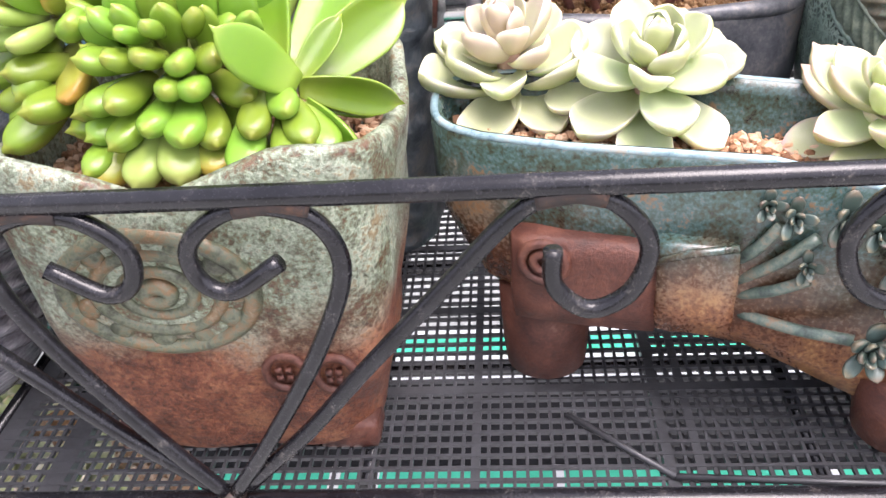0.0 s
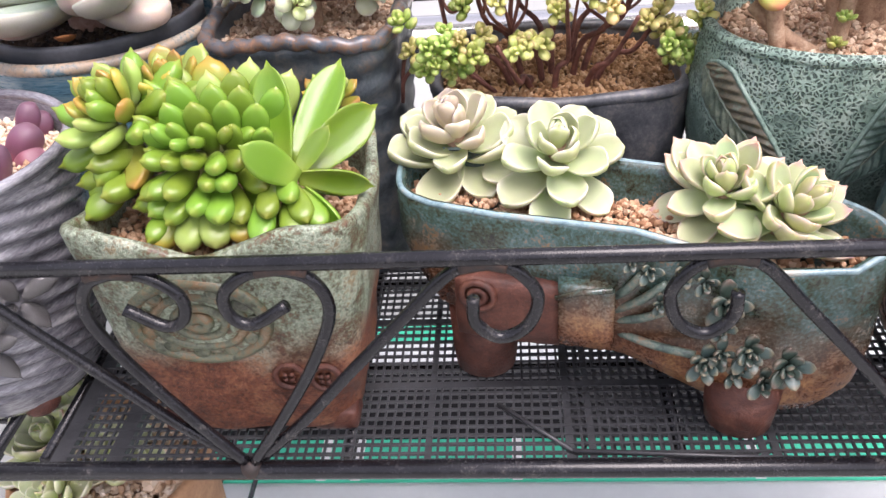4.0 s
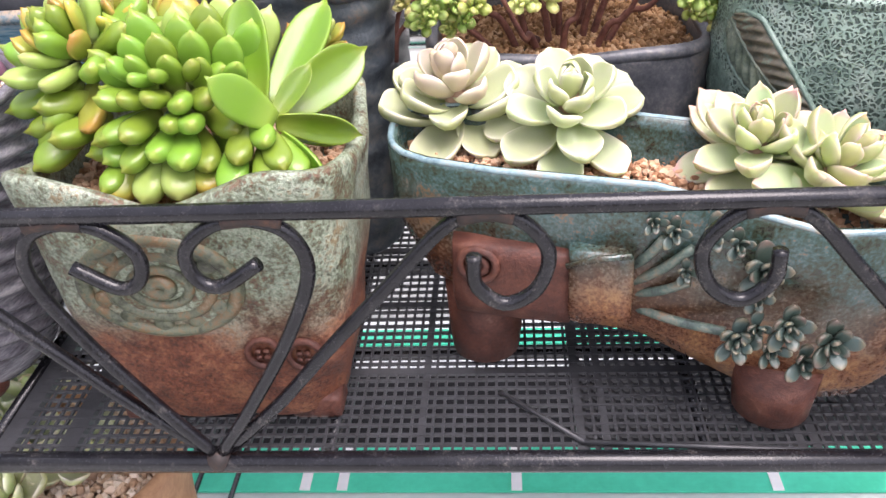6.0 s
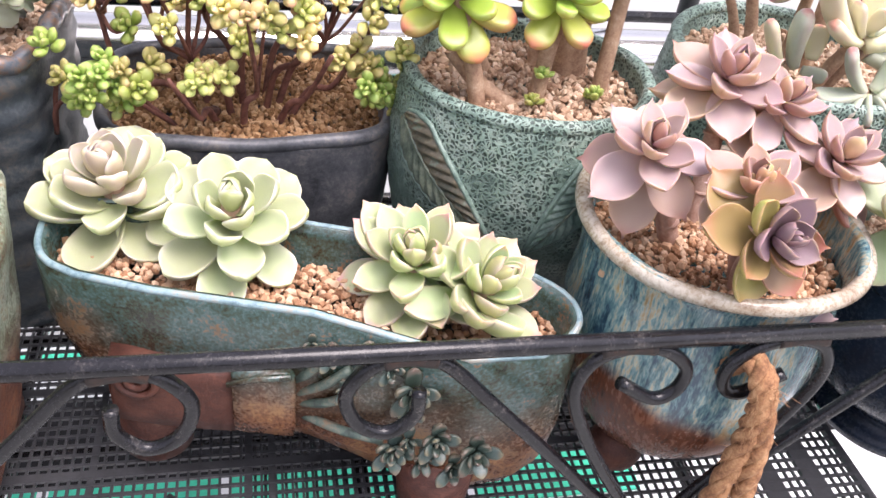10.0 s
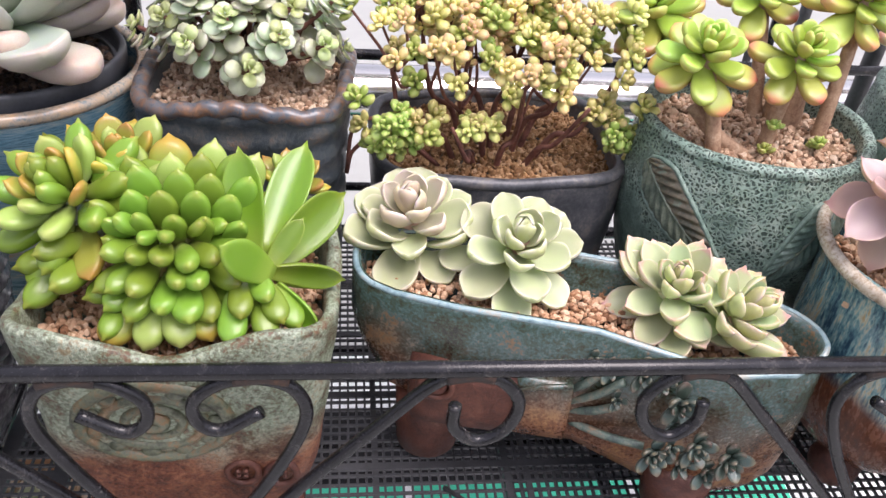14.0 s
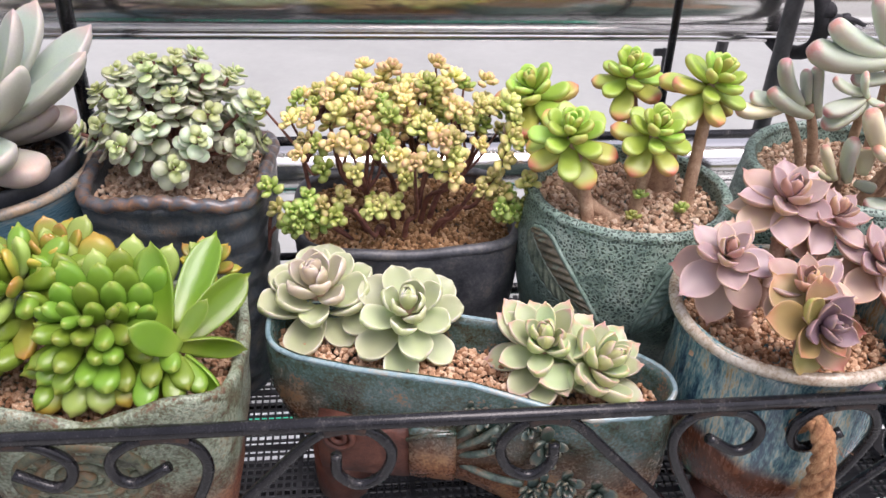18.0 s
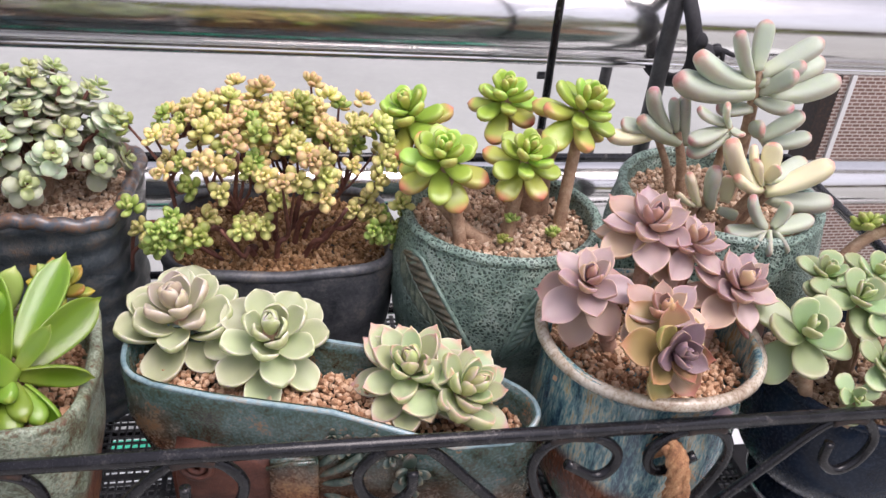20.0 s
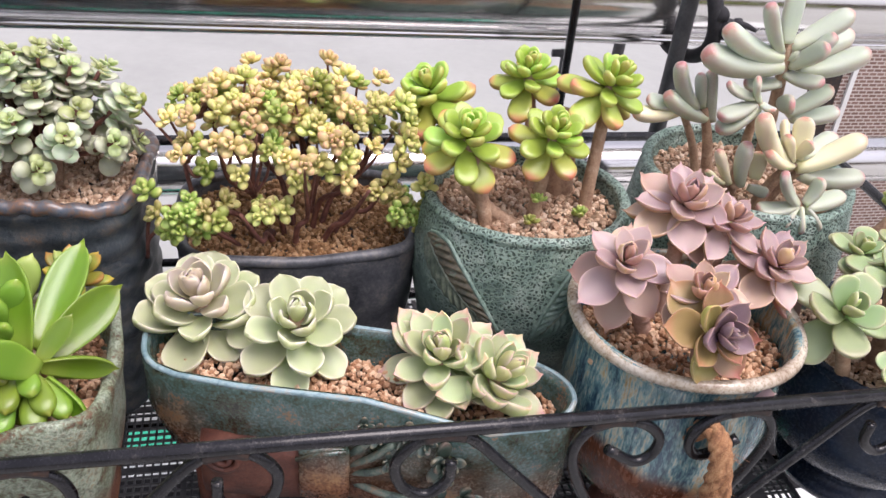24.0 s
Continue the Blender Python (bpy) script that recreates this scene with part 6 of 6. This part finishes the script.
        place("leaf_head", rng.choice(cols[kind]), limb, Matrix.Translation(p) @ along(d + Vector((rng.uniform(-0.4, 0.4), -0.45 + rng.uniform(-0.3, 0.3), 0.4))) @ pose(0, 0, 0, 0, 0, rng.uniform(0, 360)) @ Matrix.Scale(rng.uniform(0.9, 1.3), 4))
    for s in (-1, 0):
        stem(plant, [(-0.03, -0.02, 0.0), (-0.06, -0.026 + 0.01 * s, 0.03), (-0.078, -0.03 + 0.01 * s, 0.03 + 0.008 * s), (-0.082, -0.035, 0.005)], 0.0011, TWIG, name="twig")
    pebble = thing("red_pebble", "small round red pebble on the ochre grains", "pebble", (0.036, 0.372, 0.0975))
    bm = bmesh.new()
    bmesh.ops.create_icosphere(bm, subdivisions=2, radius=0.0038, matrix=Matrix.Diagonal((1, 0.9, 0.75, 1)))
    part("stone", bm, TERRA, pebble)


tree_pot()


# ---- pitted green pot with apple-green sedum ----
def round_pot(at, rx, top, label, seed, fern=True, squat=1.0):
    pot = thing("plant_pot", label, "plant pot", at, "back row of pots")
    ol = lambda th: superell(th, rx, rx, 2)
    k = top / 0.147
    lv = fine_levels([(-0.01, 0.6), (-0.004, 0.66), (0.03 * k, 0.88), (0.065 * k, 1.01), (0.095 * k, 1.07), (0.125 * k, 1.05), (top, 1.0)], 50)
    zs, ss = [q[0] for q in lv], [q[1] for q in lv]
    part("body", shell(ol, lv, 0.006, top - 0.03, 110, 0.0008, 160), GREENPOT, pot)
    part("rim", tube(bmesh.new(), [((rx - 0.003) * math.cos(q), (rx - 0.003) * math.sin(q), top + 0.0012 + 0.0008 * math.sin(3 * q + seed)) for q in np.linspace(0, 2 * math.pi, 61)[:-1]], 0.0036, 10, closed=True), GREENPOT, pot)
    part("foot_ring", tube(bmesh.new(), [(rx * 0.58 * math.cos(q), rx * 0.58 * math.sin(q), -0.0075) for q in np.linspace(0, 2 * math.pi, 41)[:-1]], 0.0032, 8, closed=True), TERRA, pot, "bare clay foot ring")
    if fern:
        def on(deg, z, off=0.0):
            r = rx * float(np.interp(z, zs, ss)) + off
            return (r * math.cos(radians(deg)), r * math.sin(radians(deg)), z)

        def frond(d0, z0, d1, z1, left, right, mats):
            """A leaf pressed into the clay: ribs each side of a midrib, inside a smooth raised border."""
            mm = rx * 1.05 * radians(1)
            ax, az = (d1 - d0) * mm, z1 - z0
            ln = math.hypot(ax, az)
            ax, az = ax / ln, az / ln

            def at_leaf(u, w, off):
                half = (left if w < 0 else right) * min(1.0, max(0.0, (u + 0.06) / 0.2)) ** 0.5 * max(0.0, 1 - max(0.0, u) ** 2.4)
                x, z = ax * u * ln - az * w * half, az * u * ln + ax * w * half
                return on(d0 + x / mm, z0 + z, off)

            for sd, m in zip((-1, 1), mats):
                bm = bmesh.new()
                grid = []
                for u in np.linspace(-0.05, 0.99, 100):
                    row = []
                    for w in np.linspace(0, 1, 9):
                        rib = math.sin((u - 0.2 * w) * 2 * math.pi * 11)
                        row.append(bm.verts.new(at_leaf(u, sd * w, 0.0023 + 0.001 * rib * min(1.0, 4 * w) * (1 - w ** 6) - 0.0016 * w ** 8)))
                    grid.append(row)
                for a, b in zip(grid, grid[1:]):
                    for q in range(8):
                        bm.faces.new((a[q], a[q + 1], b[q + 1], b[q]) if sd > 0 else (a[q], b[q], b[q + 1], a[q + 1]))
                part("fern_relief", bm, m, pot, "half of a pressed ribbed fern frond")
            part("midrib", tube(bmesh.new(), [at_leaf(u, 0, 0.002) for u in np.linspace(-0.04, 0.96, 14)], 0.0011, 6, taper=0.0006), FERN, pot)
            edge = [at_leaf(u, -1, 0.0006) for u in np.linspace(0.98, -0.05, 26)] + [at_leaf(u, 1, 0.0006) for u in np.linspace(-0.05, 0.98, 26)]
            part("frond_border", tube(bmesh.new(), edge, 0.0013, 6), SAGE, pot, "smooth raised green border")

        frond(199, 0.118, 246, 0.078, 0.0135, 0.0135, (FERN, FERN_BROWN))
        frond(291, 0.119, 262, 0.074, 0.0115, 0.0135, (SAGE, SAGE))
    return pot


round_pot((0.1845, 0.3485, 0), 0.0605, 0.1325, "round pitted green stoneware pot with a fern print", 1)
grains("potting_gravel", "pinkish tan pumice grains in the pitted green pot", GRAVEL, flat_inside(0.054, 0.054, 2), lambda x, y: 0.1255, 0.002, (-0.056, 0.056, -0.056, 0.056), (0.1845, 0.3485, 0), seed=12)
round_pot((0.331, 0.360, 0), 0.065, 0.139, "round pitted green stoneware pot", 2, False)
grains("potting_gravel", "tan pumice grains in the plain green pot", GRAVEL, flat_inside(0.058, 0.058, 2), lambda x, y: 0.131, 0.002, (-0.06, 0.06, -0.06, 0.06), (0.331, 0.360, 0), seed=13)


def sedum_plant():
    o = Vector((0.1845, 0.3485, 0.1255))
    plant = thing("sedum_shrub", "apple-green sedum with red-tipped rosettes on woody stems", "succulent", o)
    green = [leaf_mesh("leaf", L_SED, w, 0.36, 0.7, 0.34, 2.3, 2.0, k, 0.16, 0.03, flat=0.5, n=14, m=14) for k, w in ((0.35, 0.56), (0.55, 0.54), (0.65, 0.52))]
    red = [leaf_mesh("leaf", L_SED_RED, 0.58, 0.38, 0.7, 0.34, 2.3, 1.9, k, 0.12, 0.03, flat=0.6, n=14, m=14) for k in (0.25, 0.5)]
    for foot, apex, axis, n, reach, seed, spin in (
            ((0.17, 0.365), (0.124, 0.381, 0.197), (-0.35, -0.2, 1), 24, 0.0265, 51, 90),
            ((0.196, 0.372), (0.19, 0.388, 0.205), (0.0, -0.25, 1), 24, 0.0245, 52, 20),
            ((0.22, 0.345), (0.233, 0.353, 0.2135), (0.35, -0.3, 1), 24, 0.0265, 53, 140),
            ((0.157, 0.328), (0.1405, 0.331, 0.19), (-0.1, -0.45, 1), 25, 0.027, 54, 60),
            ((0.184, 0.334), (0.1915, 0.328, 0.191), (0.12, -0.45, 1), 24, 0.0245, 55, 10)):
        a, ax = Vector(apex) - o, Vector(axis).normalized()
        neck = a - ax * reach * 0.6
        f = Vector((foot[0] - o.x, foot[1] - o.y, 0))
        st = stem(plant, [f - Vector((0, 0, 0.008)), f * 0.65 + neck * 0.35 + Vector((0, 0, 0.001)), neck], 0.0042, BARK, taper=0.0034)
        head(st, red + green + green, a, axis, n, reach, 0.6, -38, 68, 0.34, seed, spin, 1.0, 6)
    stem(plant, [(0.026, 0.02, -0.01), (0.024, 0.02, 0.03), (0.03, 0.022, 0.05)], 0.011, BARK, taper=0.009, name="trunk")
    stem(plant, [(-0.006, -0.018, -0.006), (-0.026, -0.014, 0.006), (-0.04, -0.006, 0.02)], 0.0044, BARK, taper=0.004, name="stem")
    bud = bud_mesh(L_TREE_GREEN, 9, 10, 0.0065)
    for x, y, z in ((-0.005, -0.027, 0.004), (0.026, -0.022, 0.006), (0.0, -0.02, 0.014), (0.028, -0.018, 0.003)):
        place("sprout", bud, plant, pose(x, y, z, -20, 0, x * 900))


sedum_plant()


def cotyledon():
    o = Vector((0.331, 0.360, 0.131))
    plant = thing("finger_leaf_succulent", "grey-green variegated cotyledon with red-edged finger leaves", "succulent", o)
    gl = [leaf_mesh("leaf", L_COT, 0.36, 0.3, 0.7, 0.55, 2.6, 2.0, k, 0.06, 0.012, flat=0.75, n=18, m=14) for k in (0.25, 0.5, 0.7)]
    cr = [leaf_mesh("leaf", L_COT_CREAM, 0.36, 0.3, 0.7, 0.55, 2.6, 2.0, k, 0.06, 0.012, flat=0.75, n=18, m=14) for k in (0.3, 0.6)]
    rng = random.Random(3)

    def spray(foot, top, r, leaves, meshes):
        """One stem; each leaf runs from a point on it to its tip, both in millimetres."""
        a, b = Vector(foot) / 1000 - o, Vector(top) / 1000 - o
        st = stem(plant, [a - Vector((0, 0, 0.008)), (a + b) / 2 + Vector((0.002, 0.002, 0)), b], r, BARK, taper=r * 0.7)
        for x, y, z, tx, ty, tz in leaves:
            base, tip = Vector((x, y, z)) / 1000 - o, Vector((tx, ty, tz)) / 1000 - o
            wide = min(1.7, max(0.9, 0.0335 / (tip - base).length))
            tip_leaf(st, rng.choice(meshes), base, tip, wide, rng.uniform(-12, 12), face=(0, -0.35, 1) if abs(tx - x) > 12 else (x - tx, -1, 0.2))

    spray((343, 366, 131), (338, 366, 222), 0.0046, [(334, 365, 216, 316, 361, 246), (336, 365, 221, 336, 369, 251), (335, 365, 213, 293, 361, 232), (337, 365, 208, 283, 361, 217), (339, 365, 219, 374, 365, 241), (342, 365, 212, 358, 353, 231),
          (342, 365, 208, 351, 347, 226), (349, 365, 205, 391, 361, 219), (339, 365, 216, 387, 377, 225), (341, 365, 203, 354, 345, 205), (350, 365, 177, 374, 361, 196), (355, 365, 174, 384, 361, 181), (343, 365, 184, 339, 345, 191), (340, 365, 197, 318, 369, 195)], gl)
    spray((318, 352, 131), (315, 345, 194), 0.0036, [(316, 345, 194, 309, 341, 209), (313, 345, 192, 288, 337, 187), (316, 345, 190, 291, 341, 177), (312, 345, 196, 295, 349, 203), (318, 345, 192, 318, 333, 193)], gl)
    spray((310, 366, 131), (298, 372, 178), 0.0038, [(301, 372, 171, 269, 368, 189), (293, 372, 178, 274, 368, 208), (297, 372, 178, 293, 376, 199), (306, 372, 169, 300, 376, 201), (281, 372, 180, 261, 376, 182)], gl)
    spray((304, 366, 131), (284, 372, 176), 0.003, [(284, 372, 177, 252, 372, 175)], cr)
    spray((316, 328, 131), (332, 320, 166), 0.0042, [(328, 320, 165, 302, 316, 198), (334, 320, 168, 335, 326, 192), (335, 320, 163, 371, 316, 184), (331, 320, 165, 309, 312, 177), (333, 320, 170, 335, 314, 182), (328, 320, 171, 327, 332, 188), (331, 320, 168, 324, 320, 184)], cr)
    spray((324, 330, 131), (338, 321, 160), 0.0036, [(339, 320, 159, 380, 316, 158), (335, 320, 171, 364, 332, 178)], gl)
    spray((322, 318, 131), (334, 303, 147), 0.0042, [(331, 303, 148, 318, 305, 168), (335, 303, 148, 342, 305, 164), (336, 303, 146, 364, 309, 151), (331, 303, 148, 308, 307, 144), (331, 303, 146, 322, 297, 136), (336, 303, 146, 345, 297, 133), (334, 303, 146, 332, 293, 134)], gl)
    spray((300, 330, 131), (302, 325, 150), 0.0036, [(306, 325, 150, 301, 321, 179), (311, 325, 148, 322, 319, 146)], gl)
    spray((296, 332, 131), (296, 326, 151), 0.003, [(298, 325, 151, 289, 329, 171), (314, 325, 153, 315, 329, 169), (295, 325, 151, 284, 329, 158)], cr)


cotyledon()


# ---- jute rope looped through a scroll ----
def rope():
    ob = thing("jute_rope", "frayed brown jute rope looped through an iron scroll", "rope")
    def strand(path, r, phase):
        pts = smooth_path(path, 14)
        bm = bmesh.new()
        for s in range(3):
            out = []
            for i, p in enumerate(pts):
                a = i * 0.42 + 2.094 * s + phase
                tan = (pts[min(i + 1, len(pts) - 1)] - pts[max(i - 1, 0)]).normalized()
                n1 = tan.cross(Vector((0, 1, 0))).normalized()
                n2 = tan.cross(n1)
                out.append(p + (n1 * math.cos(a) + n2 * math.sin(a)) * r * 0.55)
            tube(bm, out, r * 0.62, 7)
        return bm
    part("strand", strand([(0.229, 0.196, 0.084), (0.2325, 0.186, 0.098), (0.2345, 0.1765, 0.088), (0.2345, 0.175, 0.07), (0.232, 0.174, 0.04), (0.226, 0.172, 0.0), (0.218, 0.17, -0.06), (0.208, 0.168, -0.16), (0.2, 0.168, -0.3)], 0.0042, 0), JUTE, ob)
    part("strand", strand([(0.2385, 0.194, 0.09), (0.237, 0.181, 0.092), (0.2395, 0.174, 0.07), (0.2415, 0.1725, 0.045), (0.245, 0.171, 0.015), (0.247, 0.17, -0.02), (0.244, 0.168, -0.1), (0.236, 0.168, -0.3)], 0.0042, 1), JUTE, ob)
    rng = random.Random(2)
    bm = bmesh.new()
    for i in range(900):
        z = rng.uniform(-0.12, 0.097)
        x = 0.2345 + (0.07 - z) * rng.choice((-0.08, 0.1)) + rng.uniform(-0.004, 0.004)
        d = Vector((rng.uniform(-1, 1), rng.uniform(-1, 0.2), rng.uniform(-1, 0.6)))
        p = Vector((x, 0.174, z))
        tube(bm, [p, p + d * 0.003, p + d * rng.uniform(0.003, 0.01) + Vector((0, 0, -0.002))], 0.00013, 3)
    part("fibre_fuzz", bm, JUTE, ob, "frayed fibres")


rope()

# ---- lower tier with a clay pot of pale rosettes ----
low = thing("lower_shelf", "black wire lower shelf of the rack", "shelf", (-0.25, 0.30, -0.225))
rod("shelf_rail", [(-0.2, -0.11, 0), (0.085, -0.11, 0)], 0.0045, BLACK, low)
rod("shelf_rail", [(-0.2, 0.13, 0), (0.085, 0.13, 0)], 0.0045, BLACK, low)
for x in np.linspace(-0.18, 0.07, 10):
    rod("shelf_wire", [(x, -0.11, 0.002), (x, 0.13, 0.002)], 0.002, BLACK, low)
lpot = thing("plant_pot", "ochre clay pot on the lower shelf", "plant pot", (-0.222, 0.268, -0.2205))
part("body", shell(lambda th: superell(th, 0.06, 0.06, 2), fine_levels([(0, 0.7), (0.05, 0.9), (0.13, 1.0)]), 0.005, 0.1, 60, 0.001, 40), mottled("ochre_clay", [(0.3, (0.28, 0.13, 0.06)), (0.7, (0.5, 0.3, 0.16))], 50, 400, 0.6), lpot)
grains("potting_gravel", "tan pumice grains in the lower clay pot", GRAVEL_PALE, flat_inside(0.053, 0.053, 2), lambda x, y: 0.122, 0.0024, (-0.055, 0.055, -0.055, 0.055), (-0.222, 0.268, -0.2205), seed=14)
for x, y, z, s, axis, sd in ((-0.252, 0.268, -0.08, 0.034, (-0.2, -0.3, 1), 61), (-0.24, 0.238, -0.088, 0.028, (-0.2, -0.5, 1), 62), (-0.246, 0.297, -0.072, 0.03, (-0.2, 0, 1), 63), (-0.21, 0.262, -0.086, 0.026, (0.2, -0.2, 1), 64)):
    plant = thing("succulent_rosette", "pale green and pink rosette in the lower clay pot", "succulent", (x, y, z))
    st = stem(plant, [(0, 0, -0.03), (0, 0, -0.01), (0, 0, 0.004)], 0.006, BARK)
    rosette(st, PALE + MINT[:1], (0, 0, 0), axis, 22, s, 0.3, -5, 78, 0.14, 0.3, sd)

# ---- left end of the rack: side scroll and a second rope ----
for pts in ([(XL, 0.44, 0.118), (XL - 0.004, 0.44, 0.09), (XL - 0.016, 0.438, 0.03), (XL - 0.02, 0.436, -0.012)],
            [(XL, 0.436, 0.118), (XL + 0.003, 0.43, 0.1), (XL + 0.004, 0.428, 0.086), (XL - 0.003, 0.426, 0.078), (XL - 0.009, 0.428, 0.084), (XL - 0.009, 0.43, 0.094)],
            [(XL, 0.36, 0.117), (XL - 0.008, 0.352, 0.108), (XL - 0.008, 0.345, 0.09), (XL + 0.002, 0.342, 0.08)]):
    rod("side_scroll", smooth_path(pts, 6), 0.003, BLACK, rack)

tray = thing("plastic_tray", "grey plastic tray beside the end of the rack", "tray", (-0.42, 0.5, -0.06))
part("body", shell(lambda th: superell(th, 0.07, 0.05, 5), [(0.0, 0.85), (0.02, 0.95), (0.055, 1.0)], 0.004, 0.01, 60), GRAYPOT, tray)
rod("leg", [(0, 0, -0.202), (0, 0, 0.0)], 0.012, BLACK, tray)
bucket = thing("plastic_bucket", "pale blue-grey plastic bucket in wrapping film", "bucket", (-0.47, 0.72, FLOOR))
part("body", shell(lambda th: superell(th, 0.1, 0.1, 2), fine_levels([(0.0, 0.85), (0.24, 0.93), (0.482, 1.0)]), 0.004, 0.3, 48), mottled("blue_grey_plastic", [(0.3, (0.2, 0.27, 0.34)), (0.7, (0.42, 0.48, 0.53))], 12, 200, 0.3), bucket)
left_rope = thing("jute_rope", "short brown jute rope hanging at the end of the rack", "rope")
for s in range(3):
    pts = smooth_path([(-0.372, 0.44, 0.085), (-0.374, 0.44, 0.06), (-0.366, 0.44, 0.03), (-0.36, 0.44, -0.02), (-0.36, 0.44, -0.08)], 14)
    pts = [p + Vector((math.cos(i * 0.42 + 2.094 * s), math.sin(i * 0.42 + 2.094 * s), 0)) * 0.0024 for i, p in enumerate(pts)]
    part("strand", tube(bmesh.new(), pts, 0.0027, 7), JUTE, left_rope)
rod("hook", smooth_path([(XL, 0.44, 0.119), (-0.345, 0.44, 0.112), (-0.366, 0.44, 0.105), (-0.374, 0.44, 0.09), (-0.37, 0.44, 0.08)], 6), 0.003, BLACK, rack)
